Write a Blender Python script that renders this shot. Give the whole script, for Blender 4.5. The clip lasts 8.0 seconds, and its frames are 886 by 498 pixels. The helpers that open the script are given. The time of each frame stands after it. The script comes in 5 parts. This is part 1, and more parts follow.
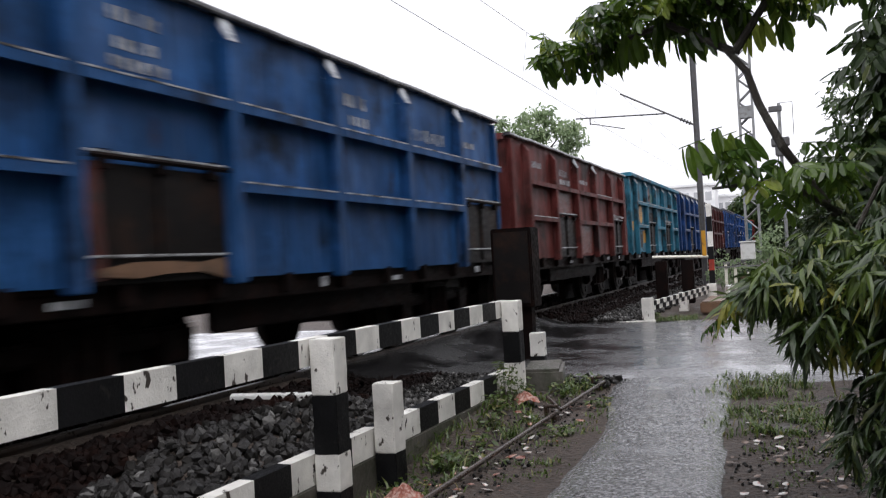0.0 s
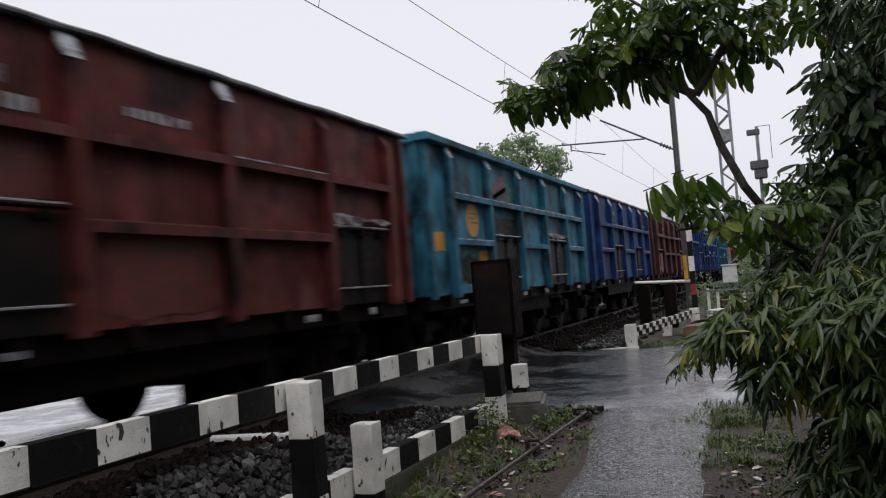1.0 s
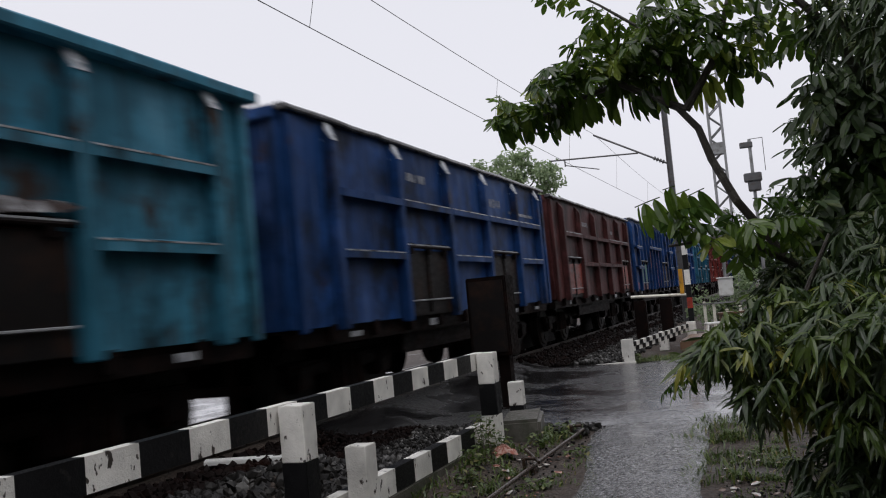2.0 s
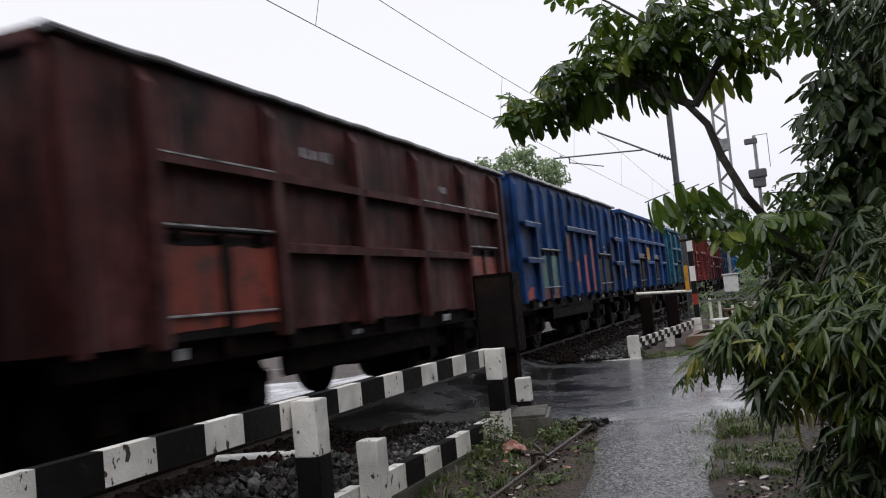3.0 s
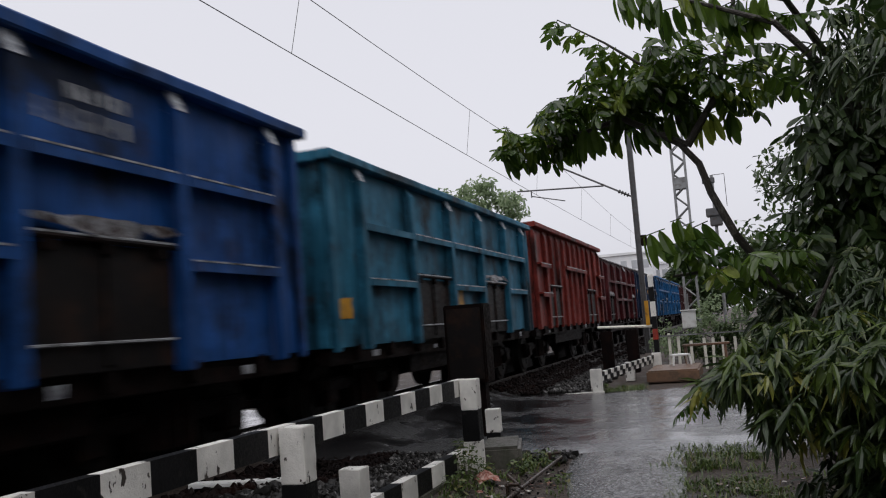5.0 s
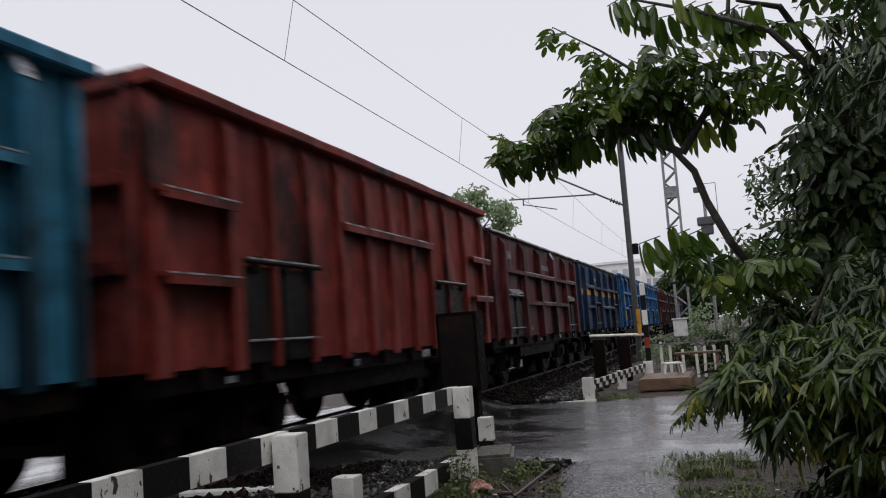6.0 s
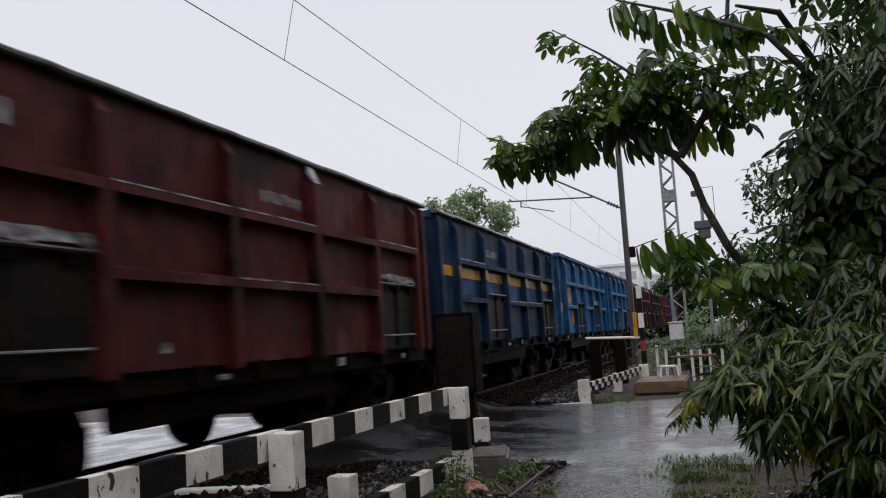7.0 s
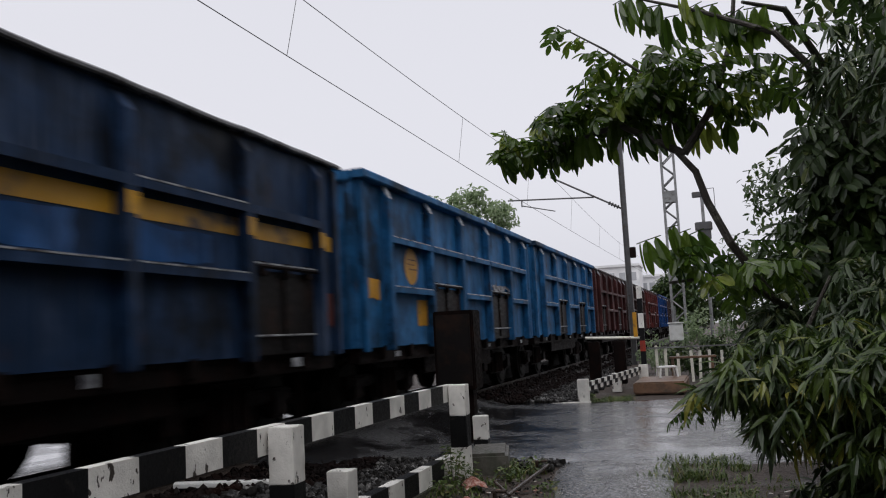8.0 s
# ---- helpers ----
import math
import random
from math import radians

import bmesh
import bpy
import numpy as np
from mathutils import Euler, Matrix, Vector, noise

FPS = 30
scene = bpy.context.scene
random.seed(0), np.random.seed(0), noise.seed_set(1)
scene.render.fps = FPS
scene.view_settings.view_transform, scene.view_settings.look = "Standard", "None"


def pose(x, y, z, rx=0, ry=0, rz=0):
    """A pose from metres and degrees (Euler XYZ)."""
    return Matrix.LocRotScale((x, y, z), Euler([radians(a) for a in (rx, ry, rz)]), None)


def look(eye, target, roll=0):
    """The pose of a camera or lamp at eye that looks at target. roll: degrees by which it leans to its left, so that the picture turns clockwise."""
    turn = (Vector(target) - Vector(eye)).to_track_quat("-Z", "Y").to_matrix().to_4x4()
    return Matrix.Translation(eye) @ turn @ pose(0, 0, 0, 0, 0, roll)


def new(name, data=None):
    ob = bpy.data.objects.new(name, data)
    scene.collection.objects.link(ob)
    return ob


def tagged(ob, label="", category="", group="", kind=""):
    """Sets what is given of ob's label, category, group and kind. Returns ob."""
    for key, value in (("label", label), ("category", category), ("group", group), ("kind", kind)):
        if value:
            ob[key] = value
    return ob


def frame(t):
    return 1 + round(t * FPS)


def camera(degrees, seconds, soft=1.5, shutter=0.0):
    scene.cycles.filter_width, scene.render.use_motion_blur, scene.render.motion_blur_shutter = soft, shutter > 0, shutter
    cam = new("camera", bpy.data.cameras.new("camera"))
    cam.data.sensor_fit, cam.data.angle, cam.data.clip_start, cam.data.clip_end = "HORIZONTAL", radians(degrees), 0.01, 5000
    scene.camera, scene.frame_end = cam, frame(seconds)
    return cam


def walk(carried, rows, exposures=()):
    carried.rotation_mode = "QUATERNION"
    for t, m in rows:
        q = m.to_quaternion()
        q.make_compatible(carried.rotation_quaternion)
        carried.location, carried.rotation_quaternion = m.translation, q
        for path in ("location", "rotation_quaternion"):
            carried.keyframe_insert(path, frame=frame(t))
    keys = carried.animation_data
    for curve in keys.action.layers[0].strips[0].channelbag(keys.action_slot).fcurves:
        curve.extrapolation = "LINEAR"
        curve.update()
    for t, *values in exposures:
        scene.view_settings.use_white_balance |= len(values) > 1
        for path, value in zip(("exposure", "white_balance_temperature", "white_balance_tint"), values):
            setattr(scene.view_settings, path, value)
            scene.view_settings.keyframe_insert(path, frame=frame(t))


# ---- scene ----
cam = camera(53.4, 8.0, 1.1, 0.35)
PATH = [
    (0, (-0.231, 0.25, 1.382), (-0.985, 2.102, 1.412), -3.2),
    (0.5, (-0.167, 0.219, 1.439), (-0.908, 2.075, 1.518), -3.6),
    (1, (-0.135, 0.228, 1.464), (-0.856, 2.091, 1.551), -4.4),
    (1.5, (-0.124, 0.277, 1.477), (-0.827, 2.146, 1.6), -5.1),
    (3, (-0.146, 0.216, 1.467), (-0.864, 2.079, 1.587), -5.5),
    (3.5, (-0.227, 0.175, 1.443), (-0.945, 2.039, 1.554), -5.1),
    (4, (-0.288, 0.111, 1.46), (-0.938, 1.998, 1.586), -4.4),
    (4.5, (-0.319, 0.101, 1.472), (-0.953, 1.991, 1.634), -4.5),
    (5, (-0.323, 0.089, 1.477), (-0.94, 1.983, 1.657), -4.3),
    (6.5, (-0.353, 0.101, 1.47), (-0.943, 2.001, 1.67), -4.1),
    (7, (-0.346, 0.08, 1.469), (-0.936, 1.981, 1.668), -3.6),
    (7.5, (-0.359, 0.084, 1.47), (-0.947, 1.985, 1.668), -3.3),
    (8, (-0.363, 0.089, 1.447), (-0.953, 1.989, 1.644), -3.0),
]
walk(cam, [(t, look(eye, target, roll)) for t, eye, target, roll in PATH],
     exposures=[(0.0, 0.92), (0.5, 0.26), (1.0, 0.26), (1.5, 0.19), (3.0, 0.45), (3.5, 0.6), (4.0, 0.2), (4.5, 0.13), (6.5, 0.14), (8.0, 0.14)])

# ---- world: overcast monsoon sky ----
world = bpy.data.worlds.new("overcast_sky")
scene.world = world
world.use_nodes = True
wn, wl = world.node_tree.nodes, world.node_tree.links
sky = wn.new("ShaderNodeTexSky")
sky.sky_type, sky.sun_disc = "NISHITA", False
sky.sun_elevation, sky.sun_rotation = radians(55), radians(200)
sky.air_density, sky.dust_density = 1.0, 6.0
flat = wn.new("ShaderNodeHueSaturation")
flat.inputs["Saturation"].default_value = 0.12
wl.new(sky.outputs[0], flat.inputs["Color"])
cloud = wn.new("ShaderNodeMix")
cloud.data_type = "RGBA"
cloud.inputs[0].default_value = 0.7
cloud.inputs[7].default_value = (7.75, 7.75, 8.5, 1)
wl.new(flat.outputs[0], cloud.inputs[6])
wl.new(cloud.outputs[2], wn["Background"].inputs["Color"])
wn["Background"].inputs["Strength"].default_value = 0.11
sun = new("sun", bpy.data.lights.new("sun", "SUN"))
sun.data.energy, sun.data.angle, sun.data.color = 0.7, radians(40), (1.0, 0.98, 0.95)
sun.matrix_world = look((14, -8, 30), (0, 0, 0))


# ---- materials ----
def node_material(name):
    m = bpy.data.materials.new(name)
    m.use_nodes = True
    return m, m.node_tree.nodes, m.node_tree.links, m.node_tree.nodes["Principled BSDF"]


def noise_node(n, l, scale, detail=4, coord="Object", stretch=None, rough=0.6):
    tc = n.new("ShaderNodeTexCoord")
    nz = n.new("ShaderNodeTexNoise")
    nz.inputs["Scale"].default_value, nz.inputs["Detail"].default_value, nz.inputs["Roughness"].default_value = scale, detail, rough
    out = tc.outputs[coord]
    if stretch:
        mp = n.new("ShaderNodeMapping")
        mp.inputs["Scale"].default_value = stretch
        l.new(out, mp.inputs[0])
        out = mp.outputs[0]
    l.new(out, nz.inputs["Vector"])
    return nz


def ramp(n, l, src, a, b):
    r = n.new("ShaderNodeMapRange")
    r.inputs[1].default_value, r.inputs[2].default_value = a, b
    l.new(src, r.inputs[0])
    return r.outputs[0]


def mixed(n, l, fac, a, b):
    m = n.new("ShaderNodeMix")
    m.data_type = "RGBA"
    if isinstance(fac, float):
        m.inputs[0].default_value = fac
    else:
        l.new(fac, m.inputs[0])
    for k, v in ((6, a), (7, b)):
        if isinstance(v, tuple):
            m.inputs[k].default_value = (*v, 1)
        else:
            l.new(v, m.inputs[k])
    return m.outputs[2]


def bump(n, l, bsdf, height, strength, distance=0.01):
    b = n.new("ShaderNodeBump")
    b.inputs["Strength"].default_value, b.inputs["Distance"].default_value = strength, distance
    l.new(height, b.inputs["Height"])
    l.new(b.outputs[0], bsdf.inputs["Normal"])


def worn(name, base, wear, scale=6.0, lo=0.5, hi=0.7, rough=0.5, metal=0.0, streak=None, bumps=0.2, tone=0.25, coord="Object", tint=None, spec=0.5):
    """A surface of one base colour with patches of wear, tone changes and fine relief."""
    m, n, l, b = node_material(name)
    fine = noise_node(n, l, scale * 5, 5, coord)
    patch = noise_node(n, l, scale, 5, coord, streak)
    big = noise_node(n, l, scale * 0.22, 3, coord)
    dark = tuple(c * (1 - tone) for c in base)
    light = tuple(min(1, c * (1 + tone)) for c in base)
    col = mixed(n, l, ramp(n, l, big.outputs[0], 0.35, 0.65), dark, light)
    if tint:
        oi = n.new("ShaderNodeObjectInfo")
        col = mixed(n, l, ramp(n, l, oi.outputs["Random"], 0.0, 2.0), col, tint)
    col = mixed(n, l, ramp(n, l, patch.outputs[0], lo, hi), col, wear)
    l.new(col, b.inputs["Base Color"])
    l.new(ramp(n, l, fine.outputs[0], 0.0, 1.0 / max(rough, 0.01) * 0.5), b.inputs["Roughness"])
    b.inputs["Metallic"].default_value = metal
    b.inputs["Specular IOR Level"].default_value = spec
    bump(n, l, b, fine.outputs[0], bumps)
    return m


def wagon_paint(name, base, wear=(0.035, 0.019, 0.015), lo=0.61, hi=0.72):
    """Old sprayed paint on steel: rain streaks, rust blooms, scraped patches, wet sheen."""
    m, n, l, b = node_material(name)
    oi = n.new("ShaderNodeObjectInfo")
    tc = n.new("ShaderNodeTexCoord")
    off = n.new("ShaderNodeVectorMath")
    off.operation = "MULTIPLY_ADD"
    comb = n.new("ShaderNodeCombineXYZ")
    l.new(oi.outputs["Random"], comb.inputs[1])
    off.inputs[1].default_value = (0, 37, 0)
    l.new(comb.outputs[0], off.inputs[0])
    l.new(tc.outputs["Object"], off.inputs[2])

    def nz(scale, detail, stretch=(1, 1, 1), rough=0.6):
        mp = n.new("ShaderNodeMapping")
        mp.inputs["Scale"].default_value = stretch
        l.new(off.outputs[0], mp.inputs[0])
        t = n.new("ShaderNodeTexNoise")
        t.inputs["Scale"].default_value, t.inputs["Detail"].default_value, t.inputs["Roughness"].default_value = scale, detail, rough
        l.new(mp.outputs[0], t.inputs["Vector"])
        return t.outputs[0]

    soot, fade, drips = nz(0.8, 6, (1, 1, 0.9), 0.65), nz(1.7, 6, (1, 1, 0.7), 0.7), nz(9, 3, (1, 1, 0.06))
    big, streaks, rust, fine = nz(0.8, 3), nz(5, 4, (1, 1, 0.12)), nz(2.6, 6, (1, 1, 0.6)), nz(40, 4)
    bloom, runs = nz(1.15, 5, (1, 1, 0.55), 0.6), nz(14, 3, (1, 1, 0.035))
    dark, light = tuple(c * 0.8 for c in base), tuple(min(1, c * 1.7 + 0.008) for c in base)
    col = mixed(n, l, ramp(n, l, big, 0.35, 0.65), dark, light)
    col = mixed(n, l, ramp(n, l, streaks, 0.52, 0.95), col, tuple(0.5 * c + 0.003 for c in base))
    col = mixed(n, l, ramp(n, l, fade, 0.52, 0.70), col, tuple(2.1 * c + 0.014 for c in base))
    col = mixed(n, l, ramp(n, l, bloom, 0.57, 0.74), col, tuple(1.6 * c + 0.045 for c in base))
    col = mixed(n, l, ramp(n, l, soot, 0.48, 0.63), col, tuple(0.16 * c + 0.003 for c in base))
    col = mixed(n, l, ramp(n, l, drips, 0.57, 0.77), col, tuple(0.25 * c + 0.003 for c in base))
    col = mixed(n, l, ramp(n, l, runs, 0.60, 0.78), col, tuple(1.2 * c + 0.09 for c in base))
    col = mixed(n, l, ramp(n, l, rust, lo, hi), col, wear)
    l.new(col, b.inputs["Base Color"])
    l.new(ramp(n, l, streaks, -0.5, 1.2), b.inputs["Roughness"])
    b.inputs["Specular IOR Level"].default_value = 0.16
    bump(n, l, b, big, 0.8, 0.08)
    return m


def wet_ground(name, dry, stones, scale, wet_lo, wet_hi, rough_wet, rough_dry, relief, depth, water=0.12, coat_rough=0.12, swell=0.25, swell_scale=9, crisp=(0.35, 0.7), ior=1.4):
    """Rained-on surface: puddles lie smooth and dark between rougher, lighter grains."""
    m, n, l, b = node_material(name)
    puddle = noise_node(n, l, 0.9, 4)
    grain = noise_node(n, l, scale, 6, rough=0.7)
    vor = n.new("ShaderNodeTexVoronoi")
    vor.inputs["Scale"].default_value = scale * 1.4
    tc = n.new("ShaderNodeTexCoord")
    l.new(tc.outputs["Object"], vor.inputs["Vector"])
    ripple = noise_node(n, l, 14, 2, stretch=(1, 2.2, 1))
    film = ramp(n, l, puddle.outputs[0], wet_lo, wet_hi)
    col = mixed(n, l, ramp(n, l, grain.outputs[0], *crisp), dry, stones)
    col = mixed(n, l, film, col, tuple(c * 0.5 for c in dry))
    l.new(col, b.inputs["Base Color"])
    mr = n.new("ShaderNodeMapRange")
    mr.inputs[3].default_value, mr.inputs[4].default_value = rough_dry, rough_wet
    l.new(film, mr.inputs[0])
    l.new(mr.outputs[0], b.inputs["Roughness"])
    hm = n.new("ShaderNodeMix")
    l.new(film, hm.inputs[0])
    add = n.new("ShaderNodeMath")
    l.new(grain.outputs[0], add.inputs[0])
    l.new(vor.outputs["Distance"], add.inputs[1])
    l.new(add.outputs[0], hm.inputs[2])
    small = n.new("ShaderNodeMath")
    small.operation = "MULTIPLY"
    small.inputs[1].default_value = 0.22
    l.new(ripple.outputs[0], small.inputs[0])
    l.new(small.outputs[0], hm.inputs[3])
    bump(n, l, b, hm.outputs[0], relief, depth)
    speck = noise_node(n, l, scale * 1.3, 4, rough=0.65)
    coat = n.new("ShaderNodeMath")
    coat.operation, coat.use_clamp = "MULTIPLY", True
    both = n.new("ShaderNodeMath")
    both.operation = "MAXIMUM"
    l.new(ramp(n, l, speck.outputs[0], 0.40, 0.52), both.inputs[0])
    l.new(film, both.inputs[1])
    l.new(both.outputs[0], coat.inputs[0])
    coat.inputs[1].default_value = water
    l.new(coat.outputs[0], b.inputs["Coat Weight"])
    b.inputs["Coat Roughness"].default_value, b.inputs["Coat IOR"].default_value = coat_rough, ior
    wave = n.new("ShaderNodeBump")
    wave.inputs["Strength"].default_value, wave.inputs["Distance"].default_value = swell, 0.01
    l.new(noise_node(n, l, swell_scale, 4, stretch=(1, 1.3, 1), rough=0.7).outputs[0], wave.inputs["Height"])
    l.new(wave.outputs[0], b.inputs["Coat Normal"])
    return m


def leaf_material(name, lo, hi, yellow, gloss=0.3, islands=False, glow=0.42):
    m, n, l, b = node_material(name)
    if islands:
        g = n.new("ShaderNodeNewGeometry")
        src = g.outputs["Random Per Island"]
    else:
        g = n.new("ShaderNodeObjectInfo")
        src = g.outputs["Random"]
    vein = noise_node(n, l, 30, 3)
    col = mixed(n, l, src, lo, hi)
    col = mixed(n, l, ramp(n, l, src, 0.86, 1.0), col, yellow)
    col = mixed(n, l, ramp(n, l, vein.outputs[0], 0.3, 1.4), col, tuple(c * 0.5 for c in lo))
    l.new(col, b.inputs["Base Color"])
    b.inputs["Roughness"].default_value = gloss
    b.inputs["Specular IOR Level"].default_value = 0.75
    tr = n.new("ShaderNodeBsdfTranslucent")
    l.new(col, tr.inputs["Color"])
    mx = n.new("ShaderNodeMixShader")
    mx.inputs[0].default_value = glow
    l.new(b.outputs[0], mx.inputs[1])
    l.new(tr.outputs[0], mx.inputs[2])
    l.new(mx.outputs[0], n["Material Output"].inputs["Surface"])
    return m


PAINT = {
    "light_blue": wagon_paint("light_blue_paint", (0.009, 0.052, 0.155)),
    "sooty_blue": wagon_paint("sooty_blue_paint", (0.005, 0.02, 0.055)),
    "blue": wagon_paint("blue_paint", (0.004, 0.043, 0.165)),
    "deep_blue": wagon_paint("deep_blue_paint", (0.005, 0.034, 0.125)),
    "sky_blue": wagon_paint("sky_blue_paint", (0.009, 0.085, 0.21)),
    "teal": wagon_paint("teal_paint", (0.024, 0.125, 0.19), (0.035, 0.024, 0.02), 0.54, 0.66),
    "green_teal": wagon_paint("green_teal_paint", (0.015, 0.10, 0.165)),
    "red": wagon_paint("red_oxide_paint", (0.085, 0.017, 0.015)),
    "bright_red": wagon_paint("bright_red_oxide_paint", (0.14, 0.018, 0.013)),
    "maroon": wagon_paint("maroon_paint", (0.05, 0.013, 0.013)),
    "crimson": wagon_paint("crimson_paint", (0.06, 0.007, 0.009)),
    "brown": wagon_paint("brown_paint", (0.035, 0.018, 0.016)),
}
DOOR = worn("dark_scorched_steel", (0.012, 0.0105, 0.0105), (0.028, 0.016, 0.012), 3, 0.5, 0.7, 0.5, spec=0.07)
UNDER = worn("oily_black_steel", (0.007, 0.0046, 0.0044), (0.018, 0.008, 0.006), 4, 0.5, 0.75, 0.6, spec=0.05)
WHEEL = worn("worn_wheel_steel", (0.008, 0.007, 0.0065), (0.018, 0.011, 0.008), 5, 0.5, 0.7, 0.5, 0.0, spec=0.06)
BARE = worn("bare_bent_steel", (0.36, 0.36, 0.37), (0.05, 0.03, 0.025), 9, 0.44, 0.56, 0.35, 0.5)
YELLOW = worn("yellow_sign_paint", (0.50, 0.24, 0.012), (0.10, 0.06, 0.03), 8, 0.58, 0.72, 0.5)
ORANGE = worn("orange_patch_paint", (0.33, 0.032, 0.016), (0.05, 0.025, 0.02), 6, 0.52, 0.68, 0.5)
RUSTRED = worn("red_primer_patch", (0.095, 0.017, 0.012), (0.035, 0.018, 0.015), 5, 0.5, 0.7, 0.5)
MINT = worn("faded_green_patch", (0.035, 0.12, 0.10), (0.025, 0.03, 0.035), 5, 0.5, 0.68, 0.5)
SOOTED = worn("sooty_top_rail", (0.02, 0.017, 0.019), (0.12, 0.12, 0.13), 3, 0.46, 0.66, 0.25, spec=0.6)
# rib tops: sky reflection put into a pale colour, with dark worn spots
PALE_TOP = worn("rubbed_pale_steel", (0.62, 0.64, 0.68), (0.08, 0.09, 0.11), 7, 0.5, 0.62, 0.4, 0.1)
# pale steel that holds the wet edges' sky highlight in its colour
GLINT_STEEL = worn("wet_worn_steel_edge", (0.38, 0.39, 0.41), (0.05, 0.042, 0.038), 4, 0.46, 0.58, 0.3, 0.2)
PRIMER = worn("scuffed_red_primer", (0.19, 0.034, 0.022), (0.04, 0.02, 0.016), 5, 0.5, 0.66, 0.5)
LETTER = worn("faded_white_lettering", (0.34, 0.35, 0.37), (0.06, 0.06, 0.075), 9, 0.42, 0.62, 0.6)
WHITE = worn("chipped_white_paint", (0.74, 0.72, 0.685), (0.05, 0.04, 0.034), 15, 0.615, 0.64, 0.5, tone=0.2, bumps=0.4, streak=(1, 1, 0.55))
BLACK = worn("wet_black_paint", (0.008, 0.008, 0.009), (0.035, 0.033, 0.03), 14, 0.6, 0.75, 0.5, spec=0.15)
CONCRETE = worn("mossy_wet_concrete", (0.09, 0.083, 0.072), (0.03, 0.036, 0.02), 6, 0.45, 0.7, 0.45, bumps=0.5)
BROWN_SLAB = worn("muddy_brown_slab", (0.16, 0.09, 0.055), (0.07, 0.05, 0.035), 5, 0.45, 0.7, 0.4)
GALV = worn("galvanised_steel", (0.24, 0.245, 0.25), (0.12, 0.11, 0.10), 7, 0.5, 0.75, 0.45, 0.4)
DARKSTEEL = worn("dark_mast_steel", (0.09, 0.09, 0.095), (0.07, 0.05, 0.04), 7, 0.5, 0.75, 0.45, 0.3)
WIRE = worn("copper_wire", (0.05, 0.047, 0.045), (0.03, 0.03, 0.03), 4, 0.4, 0.6, 0.5)
PIPE = worn("rusty_wet_pipe", (0.045, 0.028, 0.02), (0.13, 0.1, 0.085), 12, 0.55, 0.75, 0.3, 0.3)
RAIL = worn("worn_wet_rail", (0.07, 0.06, 0.055), (0.06, 0.04, 0.03), 3, 0.45, 0.65, 0.35, 0.6)
BARK = worn("wet_bark", (0.035, 0.028, 0.022), (0.08, 0.075, 0.06), 18, 0.5, 0.7, 0.5, bumps=0.8)
STONE = worn("wet_ballast_stone", (0.024, 0.022, 0.022), (0.09, 0.086, 0.084), 7, 0.55, 0.8, 0.45, tint=(0.008, 0.007, 0.007), bumps=0.5, spec=0.3)
PEBBLE, pn, pl, pb = node_material("loose_wet_ballast")
geo = pn.new("ShaderNodeNewGeometry")
grain = noise_node(pn, pl, 30, 4)
pc = mixed(pn, pl, geo.outputs["Random Per Island"], (0.0035, 0.0032, 0.0032), (0.025, 0.023, 0.022))
pc = mixed(pn, pl, ramp(pn, pl, geo.outputs["Random Per Island"], 0.86, 1.0), pc, (0.22, 0.215, 0.21))
pl.new(mixed(pn, pl, ramp(pn, pl, grain.outputs[0], 0.4, 0.9), pc, (0.03, 0.028, 0.026)), pb.inputs["Base Color"])
pb.inputs["Roughness"].default_value = 0.4
pb.inputs["Specular IOR Level"].default_value = 0.2
MUD = wet_ground("wet_mud_and_litter", (0.026, 0.017, 0.013), (0.085, 0.06, 0.046), 20, 0.55, 0.75, 0.3, 0.75, 0.8, 0.04, 0.05)
# near-white grain puts sky glints into the colour, beside the wet coat
PATHWAY = wet_ground("wet_coarse_asphalt", (0.018, 0.017, 0.018), (0.5, 0.5, 0.52), 36, 0.5, 0.64, 0.04, 0.2, 1.0, 0.03, 1.0, 0.03, 1.0, 26, (0.44, 0.62), 1.75)
ROADWAY = wet_ground("flooded_asphalt", (0.035, 0.034, 0.036), (0.08, 0.08, 0.082), 22, 0.42, 0.56, 0.08, 0.34, 0.8, 0.03, 0.85, 0.16, 0.9, 6)
BALLAST_BED = wet_ground("dark_wet_ballast_grit", (0.008, 0.007, 0.007), (0.03, 0.028, 0.027), 24, 0.6, 0.8, 0.3, 0.7, 1.0, 0.04, 0.05)
LEAF = leaf_material("glossy_green_leaf", (0.04, 0.085, 0.014), (0.15, 0.24, 0.035), (0.34, 0.40, 0.07), 0.16, glow=0.5)
# darker copy of LEAF: shade among inner leaves put into the colour
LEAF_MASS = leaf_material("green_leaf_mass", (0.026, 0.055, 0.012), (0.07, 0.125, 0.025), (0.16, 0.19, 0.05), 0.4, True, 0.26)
LANCE = leaf_material("drooping_long_leaf", (0.028, 0.058, 0.01), (0.12, 0.175, 0.026), (0.36, 0.33, 0.06), 0.34, glow=0.36)
# darker LANCE for leaves deep in the shrub, their shade coloured in
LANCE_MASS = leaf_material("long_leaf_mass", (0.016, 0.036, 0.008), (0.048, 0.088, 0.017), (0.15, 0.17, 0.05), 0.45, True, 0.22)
STRIPE = worn("sooty_faded_yellow", (0.52, 0.27, 0.02), (0.01, 0.02, 0.045), 3, 0.5, 0.68, 0.5)
GRASS = leaf_material("wet_grass", (0.05, 0.09, 0.02), (0.15, 0.21, 0.045), (0.28, 0.23, 0.09), 0.4, True)
